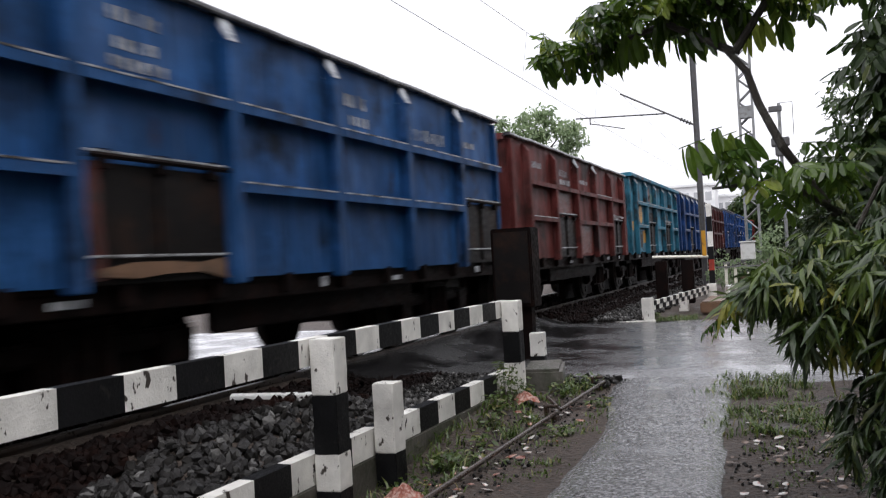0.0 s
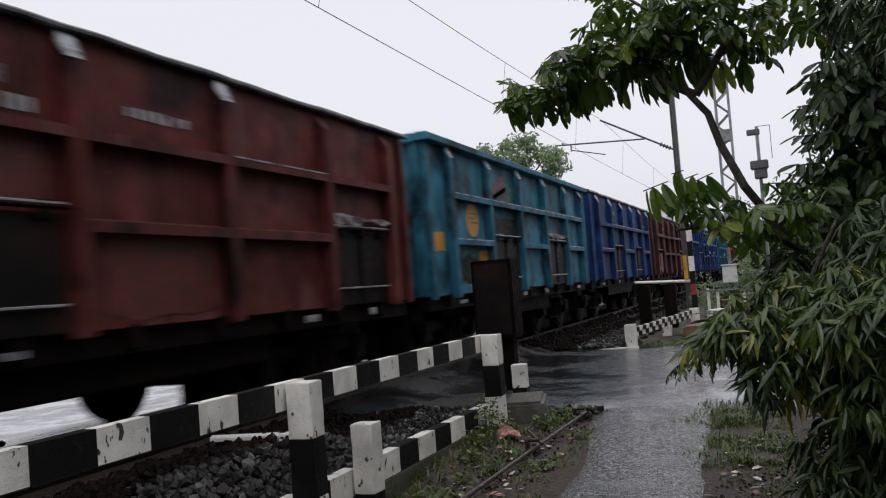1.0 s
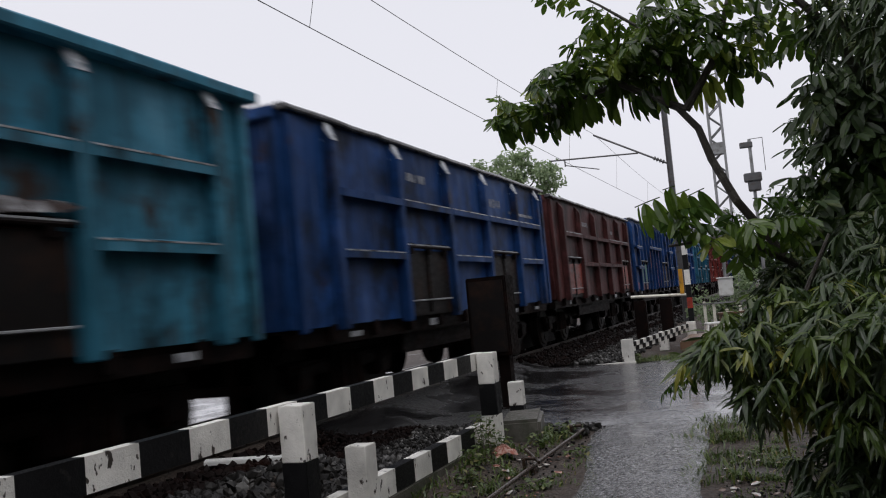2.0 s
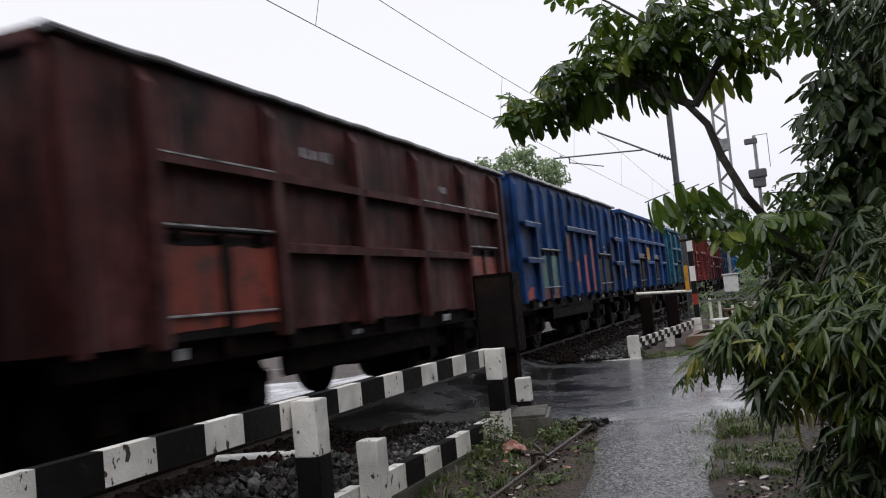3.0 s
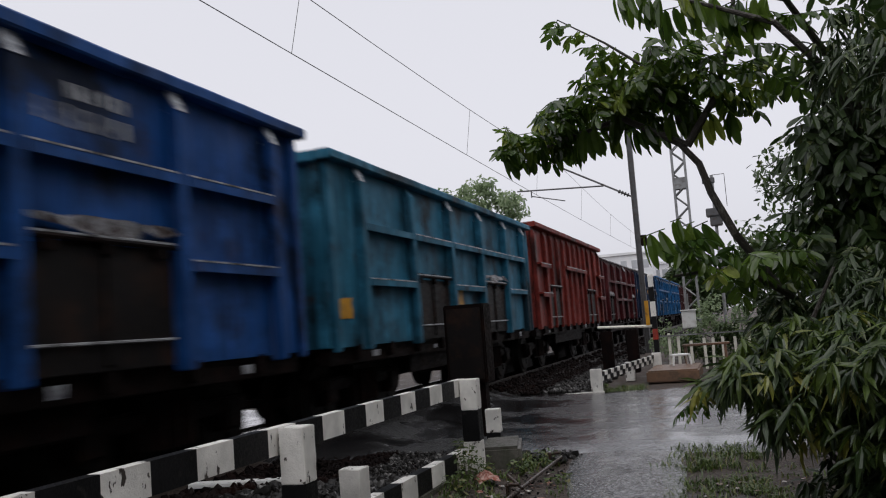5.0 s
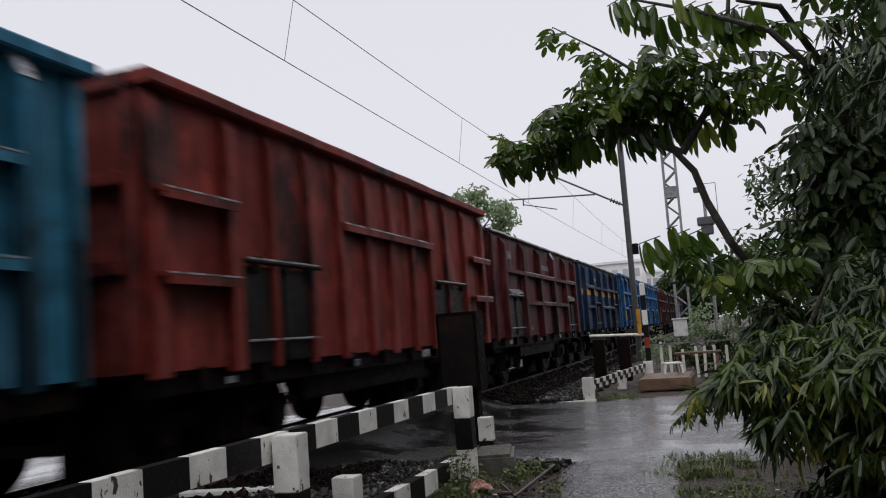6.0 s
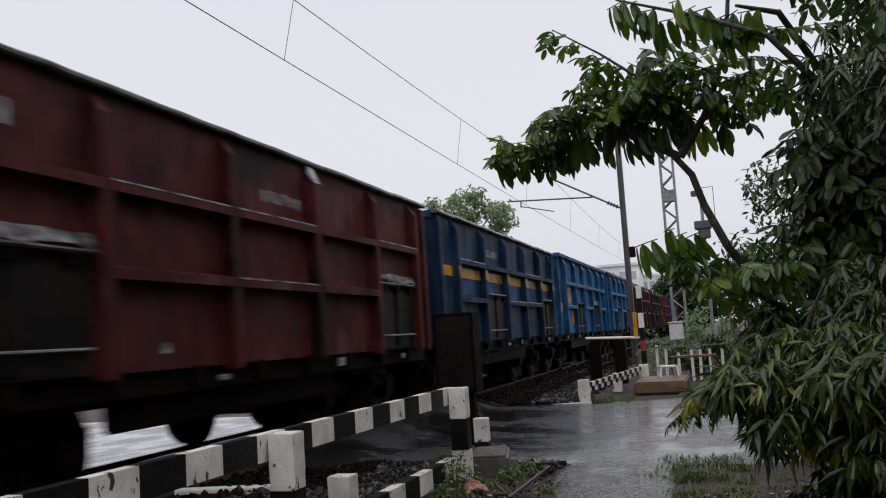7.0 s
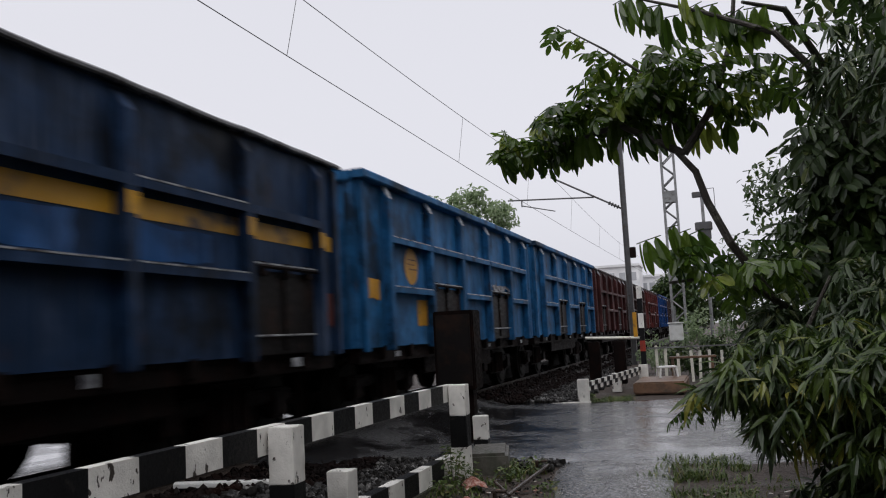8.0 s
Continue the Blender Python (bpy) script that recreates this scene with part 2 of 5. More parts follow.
# distance haze is put into this pale leaf colour
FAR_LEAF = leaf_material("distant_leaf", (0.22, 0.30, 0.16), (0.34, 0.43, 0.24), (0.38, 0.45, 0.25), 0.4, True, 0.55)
PLASTIC = worn("white_plastic", (0.75, 0.75, 0.74), (0.5, 0.49, 0.46), 5, 0.55, 0.8, 0.35, tone=0.05)
CREAM = worn("cream_rail_paint", (0.74, 0.72, 0.64), (0.3, 0.2, 0.12), 9, 0.58, 0.7, 0.45, tone=0.1)
LITTER = worn("torn_plastic_litter", (0.6, 0.58, 0.55), (0.35, 0.18, 0.14), 20, 0.5, 0.6, 0.3)
RAG = worn("faded_red_rag", (0.22, 0.06, 0.035), (0.42, 0.28, 0.24), 30, 0.45, 0.6, 0.6)
# low contrast of wall and window stands in for haze
PALEWALL = worn("pale_distant_plaster", (0.8, 0.8, 0.82), (0.66, 0.67, 0.69), 0.3, 0.5, 0.7, 0.7)
GLASS = worn("dull_window_glass", (0.4, 0.41, 0.43), (0.45, 0.46, 0.48), 1, 0.5, 0.7, 0.15)


# ---- building helpers ----
def box(bm, x0, x1, y0, y1, z0, z1, bevel=0.0):
    r = bmesh.ops.create_cube(bm, size=1.0, matrix=Matrix.Translation(((x0 + x1) / 2, (y0 + y1) / 2, (z0 + z1) / 2)) @ Matrix.Diagonal((x1 - x0, y1 - y0, z1 - z0, 1)))
    if bevel:
        es = list({e for v in r["verts"] for e in v.link_edges})
        bmesh.ops.bevel(bm, geom=es, offset=bevel, segments=2, affect="EDGES")
    return r["verts"]


def tube(bm, a, b, r0, r1=None, seg=8):
    """A tapered bar from a to b."""
    a, b = Vector(a), Vector(b)
    r1 = r0 if r1 is None else r1
    turn = (b - a).to_track_quat("Z", "Y").to_matrix().to_4x4()
    m = Matrix.Translation((a + b) / 2) @ turn
    bmesh.ops.create_cone(bm, cap_ends=True, segments=seg, radius1=r0, radius2=r1, depth=(b - a).length, matrix=m)


def part(name, bm, material, parent=None, label="", smooth=False):
    me = bpy.data.meshes.new(name)
    bm.normal_update()
    bm.to_mesh(me)
    bm.free()
    me.materials.append(material)
    if smooth:
        me.polygons.foreach_set("use_smooth", [True] * len(me.polygons))
    ob = new(name, me)
    ob.parent = parent
    return tagged(ob, label) if label else ob


def thing(name, at, label, category, group="", kind=""):
    ob = new(name)
    ob.empty_display_size = 0.1
    ob.matrix_basis = at if isinstance(at, Matrix) else pose(*at)
    return tagged(ob, label, category, group, kind)


def raw(name, verts, faces, material, parent=None, label=""):
    me = bpy.data.meshes.new(name)
    me.from_pydata(verts, [], faces)
    me.update()
    me.materials.append(material)
    ob = new(name, me)
    ob.parent = parent
    return tagged(ob, label) if label else ob


def step(a, b, v):
    u = min(1, max(0, (v - a) / (b - a)))
    return u * u * (3 - 2 * u)


def ground_z(x, y):
    """The lie of the land: the footpath a hand lower than the railway."""
    base = 0.0
    if x < -2.2:
        base = (0.15 * step(5.6, 8.1, y) - 0.06) * step(-2.3, -2.65, x) * step(9.5, 8.9, y)
    base += (0.03 - base) * step(-2.93, -3.02, x)
    base += 0.07 * step(-2.62, -2.82, x) * step(-2.98, -2.9, x) * step(5.0, 6.2, y) * step(8.6, 8.2, y)
    rough = 0.02 * noise.noise((x * 1.3, y * 1.3, 0)) + 0.012 * noise.noise((x * 5, y * 5, 3))
    return base + rough


# ---- ground ----
def spread(lo, hi, near_lo, near_hi, fine):
    mid = list(np.arange(near_lo, near_hi + 1e-6, fine))
    out, d = [], fine
    v = near_lo
    while v > lo:
        d *= 1.5
        v = max(lo, v - d)
        out.insert(0, v)
    v, d = near_hi, fine
    while v < hi:
        d *= 1.5
        v = min(hi, v + d)
        mid.append(v)
    return out + mid


def sheet(name, xs, ys, zf, material):
    verts = [(x, y, zf(x, y)) for y in ys for x in xs]
    w = len(xs)
    faces = [(j * w + i, j * w + i + 1, (j + 1) * w + i + 1, (j + 1) * w + i) for j in range(len(ys) - 1) for i in range(w - 1)]
    ob = raw(name, verts, faces, material)
    ob.data.polygons.foreach_set("use_smooth", [True] * len(faces))
    return ob


ground = sheet("ground", spread(-1500, 1500, -4, 2.5, 0.09), spread(-1500, 2500, 1, 14, 0.1), lambda x, y: ground_z(x, y) - 0.012, MUD)
tagged(ground, "muddy wet ground beside the railway", "ground", kind="structure")


def path_left(y):
    return -1.52 - 0.03 * y - 0.35 * step(6.5, 9.6, y) + 0.05 * noise.noise((0.3, y * 1.7, 0)) + 0.03 * noise.noise((4, y * 6, 0))


def path_right(y):
    return -0.36 - 0.065 * y + 0.06 * noise.noise((9.3, y * 1.3, 0)) + 0.03 * noise.noise((7, y * 5, 0))


ys = [-8 + 0.12 * k for k in range(149)]
verts, faces = [], []
for y in ys:
    a, b = path_left(y), path_right(y)
    for k in range(13):
        x = a + (b - a) * k / 12
        edge = 0.03 * (abs(k - 6) == 6)
        verts.append((x, y, 0.022 + 0.018 * (1 - ((k - 6) / 6) ** 2) + 0.006 * noise.noise((x * 4, y * 4, 1)) - edge))
for j in range(len(ys) - 1):
    for i in range(12):
        faces.append((j * 13 + i, j * 13 + i + 1, (j + 1) * 13 + i + 1, (j + 1) * 13 + i))
footpath = raw("pavement", verts, faces, PATHWAY)
footpath.data.polygons.foreach_set("use_smooth", [True] * len(faces))
tagged(footpath, "rain-soaked coarse asphalt footpath with puddles", "footpath", kind="structure")


def road_z(x, y):
    return 0.052 + 0.05 * step(-2.0, -4.4, x) + 0.17 * step(-4.2, -5.1, x) - 0.16 * step(-7.3, -9.0, x) + 0.006 * noise.noise((x * 1.2, y * 1.2, 5))


verts, faces = [], []
xs = [-40 + 0.5 * k for k in range(60)] + [-10 + 0.15 * k for k in range(120)]
for x in xs:
    a = 9.75 + 0.12 * noise.noise((x * 0.9, 2, 0)) + 0.05 * noise.noise((x * 4, 2, 0)) - 1.6 * step(-4, -5.5, x) - 0.9 * step(-7.4, -8.0, x)
    b = 16.45 - 0.38 * (x + 5) * 0.0 + 0.38 * min(4, max(0, x + 5.0)) * 0.9 + 0.05 * noise.noise((x * 2, 8, 0))
    for k in range(33):
        y = a + (b - a) * k / 32
        verts.append((x, y, road_z(x, y) - {0: 0.07, 1: 0.028, 2: 0.008, 32: 0.045}.get(k, 0)))
for j in range(len(xs) - 1):
    for i in range(32):
        faces.append((j * 33 + i, (j + 1) * 33 + i, (j + 1) * 33 + i + 1, j * 33 + i + 1))
road = raw("road", verts, faces, ROADWAY)
road.data.polygons.foreach_set("use_smooth", [True] * len(faces))
tagged(road, "flooded dark asphalt road over the level crossing", "road", kind="structure")

# ---- railway ----
RAIL_TOP, TRACK, BED = 0.31, -6.1, 0.18


def rail_piece(bm, x):
    box(bm, x - 0.036, x + 0.036, -150, 260, RAIL_TOP - 0.035, RAIL_TOP, 0.006)
    box(bm, x - 0.009, x + 0.009, -150, 260, RAIL_TOP - 0.14, RAIL_TOP - 0.035)
    box(bm, x - 0.07, x + 0.07, -150, 260, RAIL_TOP - 0.155, RAIL_TOP - 0.14)


for side in (-0.872, 0.872):
    bm = bmesh.new()
    rail_piece(bm, TRACK + side)
    tagged(part("rail", bm, RAIL), "polished steel railway rail on ballast", "rail", "rails of the track")

# low bed that carries the rails on both sides of the crossing
for y0, y1 in ((-150, -0.2), (16.7, 260)):
    bm = bmesh.new()
    rows = [[bm.verts.new((TRACK + x, y, z)) for x, z in ((-2.0, -0.06), (-1.35, 0.157), (1.35, 0.157), (2.0, -0.06))] for y in (y0, y1)]
    for k in range(4):
        bm.faces.new((rows[0][k - 1], rows[0][k], rows[1][k], rows[1][k - 1]))
    bm.faces.new(rows[0])
    bm.faces.new(rows[1][::-1])
    bmesh.ops.recalc_face_normals(bm, faces=bm.faces)
    tagged(part("track_bed", bm, BALLAST_BED), "dark gritty bed under the railway track", "embankment", kind="structure")

# ---- train ----
LENGTH, PITCH, SPEED = 9.95, 10.69, 13.87
STANCHIONS = (-9.12, -7.37, -5.62, -3.87, -2.12, -0.58)
TOP, UPPER, LOWER, SILL = 3.49, 2.70, 2.02, 1.22


def lay(points, x, w):
    """Small raised plate on the near side: outline in (y, z)."""
    bm = bmesh.new()
    front = [bm.verts.new((x + w, y, z)) for y, z in points]
    back = [bm.verts.new((x, y, z)) for y, z in points]
    bm.faces.new(front)
    k = len(points)
    for i in range(k):
        bm.faces.new((front[i - 1], front[i], back[i], back[i - 1]))
    bmesh.ops.recalc_face_normals(bm, faces=bm.faces)
    return bm


def plate(name, wagon, y0, y1, z0, z1, material, label="", x=1.502, jag=0.0, rnd=None):
    pts = [(y0, z0), (y1, z0), (y1, z1), (y0, z1)]
    if jag:
        pts = []
        for a, b in (((y0, z0), (y1, z0)), ((y1, z0), (y1, z1)), ((y1, z1), (y0, z1)), ((y0, z1), (y0, z0))):
            for k in range(4):
                u = k / 4
                pts.append((a[0] + (b[0] - a[0]) * u + rnd.uniform(-jag, jag), a[1] + (b[1] - a[1]) * u + rnd.uniform(-jag, jag)))
    return part(name, lay(pts, x, 0.004), material, wagon, label)


def bars(wagon, y0, z0, widths, h, material=LETTER):
    """A row of faded painted marks that cannot be read."""
    rnd = random.Random(round(1000 * (z0 - y0)))
    y = y0
    for w in widths:
        n = max(1, round(w / 0.11))
        for i in range(n):
            a = y + w * i / n
            plate("painted_mark", wagon, a, a + w / n * rnd.uniform(0.5, 0.75), z0 + h * rnd.uniform(0, 0.12), z0 + h * rnd.uniform(0.85, 1.0), material)
        y += w + 0.05


MESHES = {}


def shared(key, name, make, material, wagon, m=None, label="", smooth=False):
    """A part whose mesh is the same on all wagons of one paint."""
    k = (key, material.name)
    if k not in MESHES:
        ob = part(name, make(), material, wagon, label, smooth)
        MESHES[k] = ob.data
    else:
        ob = new(name, MESHES[k])
        ob.parent = wagon
        if label:
            tagged(ob, label)
    if m:
        ob.matrix_basis = m
    return ob


def side_sheet():
    bm = bmesh.new()
    box(bm, 1.47, 1.5, -LENGTH, 0, SILL, TOP - 0.03)
    return bm


def end_sheet():
    bm = bmesh.new()
    box(bm, -1.47, 1.47, -0.03, 0, SILL, TOP - 0.03)
    return bm


def end_post():
    bm = bmesh.new()
    box(bm, -0.07, 0.07, 0.0, 0.05, SILL, TOP - 0.1, 0.01)
    return bm


def end_rib():
    bm = bmesh.new()
    box(bm, -1.34, 1.34, 0.0, 0.09, -0.06, 0.06, 0.02)
    return bm


def coping(high, out, knock, seed):
    """Top rail along a side, knocked and bent by years of loading."""
    def make():
        bm = bmesh.new()
        rows, k = [], 60
        for i in range(k + 1):
            y = -LENGTH - 0.08 + (LENGTH + 0.16) * i / k
            dz = knock * (noise.noise((y * 0.9, seed, 0)) + 0.5 * noise.noise((y * 3.1, seed, 4)))
            dx = 0.8 * knock * noise.noise((y * 1.4, seed, 9))
            rows.append([bm.verts.new((x + (dx if x > 1.5 else 0), y, z + dz)) for x, z in
                         ((1.45, TOP - high), (out - 0.015, TOP - high), (out, TOP - high + 0.015), (out, TOP - 0.02), (out - 0.02, TOP), (1.45, TOP))])
        for a, b in zip(rows, rows[1:]):
            for j in range(6):
                bm.faces.new((a[j - 1], a[j], b[j], b[j - 1]))
        bm.faces.new(rows[0])
        bm.faces.new(rows[-1][::-1])
        bmesh.ops.recalc_face_normals(bm, faces=bm.faces)
        return bm
    return make


def end_coping():
    bm = bmesh.new()
    box(bm, -1.45, 1.45, -0.05, 0.1, TOP - 0.14, TOP - 0.004, 0.02)
    return bm


def rib(w=0.13, out=0.125):
    def make():
        bm = bmesh.new()
        vs = box(bm, 1.5, 1.5 + out, -w / 2, w / 2, SILL - 0.05, TOP - 0.1, 0.012)
        for v in bm.verts:
            if v.co.x > 1.55 and v.co.z > TOP - 0.2:
                v.co.z -= 0.15
        return bm
    return make


def stiffener(length, out=0.13):
    def make():
        bm = bmesh.new()
        prof = [(1.5, 0.045), (1.5 + out, 0.01), (1.5 + out, -0.075), (1.48 + out, -0.075), (1.48 + out, -0.012), (1.5, -0.012)]
        rows = [[bm.verts.new((x, y, z)) for x, z in prof] for y in (0, length)]
        for i in range(6):
            bm.faces.new((rows[0][i - 1], rows[0][i], rows[1][i], rows[1][i - 1]))
        bm.faces.new(rows[0])
        bm.faces.new(rows[1][::-1])
        bmesh.ops.recalc_face_normals(bm, faces=bm.faces)
        return bm
    return make


# thin pale rod along a stiffener's lip, a painted highlight
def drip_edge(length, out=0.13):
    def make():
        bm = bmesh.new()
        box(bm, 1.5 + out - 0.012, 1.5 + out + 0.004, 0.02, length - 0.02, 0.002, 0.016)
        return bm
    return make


# added wedge that carries the pale reflection at a rib's top
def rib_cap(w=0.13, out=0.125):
    def make():
        bm = bmesh.new()
        a, b = TOP - 0.07, TOP - 0.27
        rows = [[bm.verts.new((x, y, z)) for x, z in ((1.55, a), (1.5 + out + 0.01, b), (1.5, b))] for y in (-w * 0.42, w * 0.42)]
        bm.faces.new(rows[0])
        bm.faces.new(rows[1][::-1])
        for i in range(3):
            bm.faces.new((rows[0][i - 1], rows[1][i - 1], rows[1][i], rows[0][i]))
        bmesh.ops.recalc_face_normals(bm, faces=bm.faces)
        return bm
    return make


def sole_bar():
    bm = bmesh.new()
    box(bm, 1.3, 1.44, -LENGTH, 0, SILL - 0.2, SILL, 0.01)
    box(bm, 1.22, 1.28, -7.0, -2.9, SILL - 0.46, SILL - 0.05, 0.02)
    for y in np.arange(-9.3, 0, 1.05):
        box(bm, 1.44, 1.52, y, y + 0.12, SILL - 0.16, SILL + 0.02, 0.01)
    return bm


def floor_frame():
    bm = bmesh.new()
    box(bm, -1.46, 1.46, -LENGTH + 0.03, -0.03, SILL - 0.04, SILL + 0.03)
    box(bm, -0.25, 0.25, -LENGTH, 0, SILL - 0.32, SILL - 0.04)
    box(bm, 0.35, 0.75, -5.6, -4.6, SILL - 0.5, SILL - 0.05, 0.05)
    return bm


def reservoir():
    bm = bmesh.new()
    tube(bm, (0.2, 0, 0.95), (1.15, 0, 0.95), 0.2, seg=20)
    box(bm, 0.3, 1.1, -0.24, 0.24, 0.9, 1.18, 0.03)
    return bm


def bogie():
    bm = bmesh.new()
    for s in (-1, 1):
        box(bm, s * 1.0 - 0.09, s * 1.0 + 0.09, -1.3, 1.3, 0.52, 0.68, 0.03)
        box(bm, s * 1.0 - 0.1, s * 1.0 + 0.1, -0.42, 0.42, 0.3, 0.85, 0.05)
        for y in (-1.0, 1.0):
            box(bm, s * 1.0 - 0.12, s * 1.0 + 0.12, y - 0.17, y + 0.17, 0.36, 0.68, 0.04)
        for y in (-0.2, 0, 0.2):
            tube(bm, (s * 1.12, y, 0.34), (s * 1.12, y, 0.74), 0.06, seg=8)
    box(bm, -1.05, 1.05, -0.22, 0.22, 0.5, 0.92, 0.03)
    box(bm, -0.9, 0.9, -1.45, -1.38, 0.4, 0.5)
    # solid plates added inside to hide the bright ground seen through the bogie
    for x, low in ((-0.5, 0.4), (0.5, 0.02)):
        box(bm, x - 0.05, x + 0.05, -1.55, 1.55, low, 0.95, 0.01)
    return bm


def wheelset():
    bm = bmesh.new()
    tube(bm, (-1.1, 0, 0), (1.1, 0, 0), 0.08, seg=10)
    for s in (-1, 1):
        tube(bm, (s * 0.80, 0, 0), (s * 0.93, 0, 0), 0.47, 0.46, 28)
        tube(bm, (s * 0.77, 0, 0), (s * 0.80, 0, 0), 0.5, 0.5, 28)
        tube(bm, (s * 0.93, 0, 0), (s * 0.96, 0, 0), 0.40, 0.38, 28)
        for k in range(3):
            a = k * math.tau / 3
            box(bm, s * 0.965 - 0.012, s * 0.965 + 0.012, math.cos(a) * 0.24 - 0.05, math.cos(a) * 0.24 + 0.05, math.sin(a) * 0.24 - 0.05, math.sin(a) * 0.24 + 0.05)
    return bm


def coupler():
    bm = bmesh.new()
    box(bm, -0.09, 0.09, -0.02, 0.3, 0.86, 1.06, 0.02)
    box(bm, -0.15, 0.15, 0.2, 0.38, 0.82, 1.1, 0.04)
    tube(bm, (0.3, 0, 0.9), (0.25, 0.36, 0.62), 0.03)
    return bm


def lower_door(w):
    def make():
        bm = bmesh.new()
        box(bm, 1.505, 1.535, 0, w, SILL + 0.0, LOWER + 0.06, 0.008)
        box(bm, 1.535, 1.56, w * 0.48, w * 0.54, SILL + 0.04, LOWER, 0.006)
        return bm
    return make


def door_bar(w):
    def make():
        bm = bmesh.new()
        tube(bm, (1.575, -0.05, 0), (1.575, w + 0.05, 0), 0.022, seg=8)
        for y in (0.18, w * 0.5, w - 0.18):
            box(bm, 1.53, 1.59, y - 0.05, y + 0.05, -0.1, 0.05, 0.01)
        return bm
    return make


def latch(w):
    def make():
        bm = bmesh.new()
        tube(bm, (1.56, 0.03, 0), (1.56, w - 0.03, 0), 0.012, seg=6)
        return bm
    return make


def torn_flap(rnd, w):
    """Bent bright sheet hanging over a door's hinge."""
    bm = bmesh.new()
    k = 9
    top = [bm.verts.new((1.545, w * i / k, rnd.uniform(0.02, 0.06))) for i in range(k + 1)]
    low = [bm.verts.new((1.59 + rnd.uniform(-0.02, 0.03), w * i / k + rnd.uniform(-0.05, 0.05), rnd.uniform(-0.13, 0.0))) for i in range(k + 1)]
    for i in range(k):
        bm.faces.new((top[i], top[i + 1], low[i + 1], low[i]))
    bmesh.ops.solidify(bm, geom=bm.faces[:], thickness=0.006)
    return bm


def freight_wagon(paint, label, doors=(1, 3), style="plain", flap=(), seed=0, shift=0.0):
    RIBS = tuple(y + shift for y in STANCHIONS if y + shift < -0.3)
    rnd = random.Random(seed)
    mat = PAINT[paint]
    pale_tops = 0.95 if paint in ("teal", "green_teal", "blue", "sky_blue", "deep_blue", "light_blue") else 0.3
    bright_edges = 0.85 if paint in BROAD_TOP + ("deep_blue", "light_blue") else 0.35
    w = thing("freight_wagon", (TRACK, 0, RAIL_TOP - BED), label, "freight wagon", "wagons of the freight train")
    flip = pose(0, -LENGTH, 0, 0, 0, 180)
    shared("side", "side_wall", side_sheet, mat, w)
    shared("side", "side_wall", side_sheet, mat, w, flip)
    shared("end", "end_wall", end_sheet, mat, w)
    shared("end", "end_wall", end_sheet, mat, w, flip)
    for turn in (pose(0, 0, 0), flip):
        for x in (-1.4, 1.4):
            shared("endpost", "end_post", end_post, mat, w, turn @ pose(x, 0, 0))
        for z in (2.0, 2.68) if style == "boxed" else ():
            shared("endrib", "end_rib", end_rib, mat, w, turn @ pose(0, 0, z))
    if paint in BROAD_TOP:
        key, rail_shape, rail_paint = "broadrail", coping(0.11, 1.64, 0.008, 3), mat
    else:
        key, rail_shape, rail_paint = "thinrail%d" % (seed % 3), coping(0.06, 1.585, 0.02, seed % 3), SOOTED
    shared(key, "top_rail", rail_shape, rail_paint, w)
    shared(key, "top_rail", rail_shape, rail_paint, w, flip)
    shared("endcoping", "end_rail", end_coping, mat, w)
    shared("endcoping", "end_rail", end_coping, mat, w, flip)
    shared("sole", "sole_bar", sole_bar, UNDER, w)
    shared("sole", "sole_bar", sole_bar, UNDER, w, flip)
    shared("floor", "underframe", floor_frame, UNDER, w)
    shared("reservoir", "brake_reservoir", reservoir, UNDER, w, pose(0, -4.6, 0))
    shared("coupler", "coupler", coupler, UNDER, w)
    shared("coupler", "coupler", coupler, UNDER, w, flip)
    bays = list(zip((-LENGTH,) + RIBS, RIBS + (0,)))
    if style == "plain":
        for y in RIBS:
            post = shared("rib", "rib", rib(), mat, w, pose(0, y, 0))
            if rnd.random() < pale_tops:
                shared("ribglint", "rib_cap", rib_cap(), PALE_TOP, post, None, "pale rib top, sky reflection put into its colour")
            shared("rib", "rib", rib(), mat, w, flip @ pose(0, y, 0))
        for y in (-LENGTH + 0.06, -0.06):
            shared("post", "corner_post", rib(0.12, 0.06), mat, w, pose(0, y, 0))
        for i, (a, b) in enumerate(bays):
            if b - a < 1.2:
                continue
            for z in (UPPER, LOWER):
                if z == LOWER and i - 1 in doors:
                    continue
                st = shared("stiff%.2f" % (b - a), "stiffener", stiffener(b - a - 0.13), mat, w, pose(0, a + 0.065, z))
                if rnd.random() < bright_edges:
                    shared("drip%.2f" % (b - a), "drip_edge", drip_edge(b - a - 0.13), GLINT_STEEL, st)
        spots = [(bays[1 + d][0] + 0.1, bays[1 + d][1] - bays[1 + d][0] - 0.2) for d in doors]
    else:
        for y in (-LENGTH + 0.06, -8.75, -1.2, -0.06):
            shared("widepost", "corner_post", rib(0.2, 0.09), mat, w, pose(0, y, 0))
        for y in np.arange(-8.0, -1.5, 0.82):
            shared("thinrib", "rib", rib(0.09, 0.08), mat, w, pose(0, float(y), 0))
        for y in RIBS:
            shared("rib", "rib", rib(), mat, w, flip @ pose(0, y, 0))
        for z in (UPPER - 0.12, LOWER - 0.08):
            for y in (-LENGTH, -1.12):
                shared("endglint", "drip_edge", drip_edge(1.12, 0.2), GLINT_STEEL, shared("endstiff", "stiffener", stiffener(1.12, 0.2), mat, w, pose(0, y, z)))
        shared("midglint", "drip_edge", drip_edge(3.3), GLINT_STEEL, shared("midstiff", "stiffener", stiffener(3.3), mat, w, pose(0, -6.36, UPPER - 0.05)))
        spots = [(-8.55, 1.5), (-2.9, 1.55)]
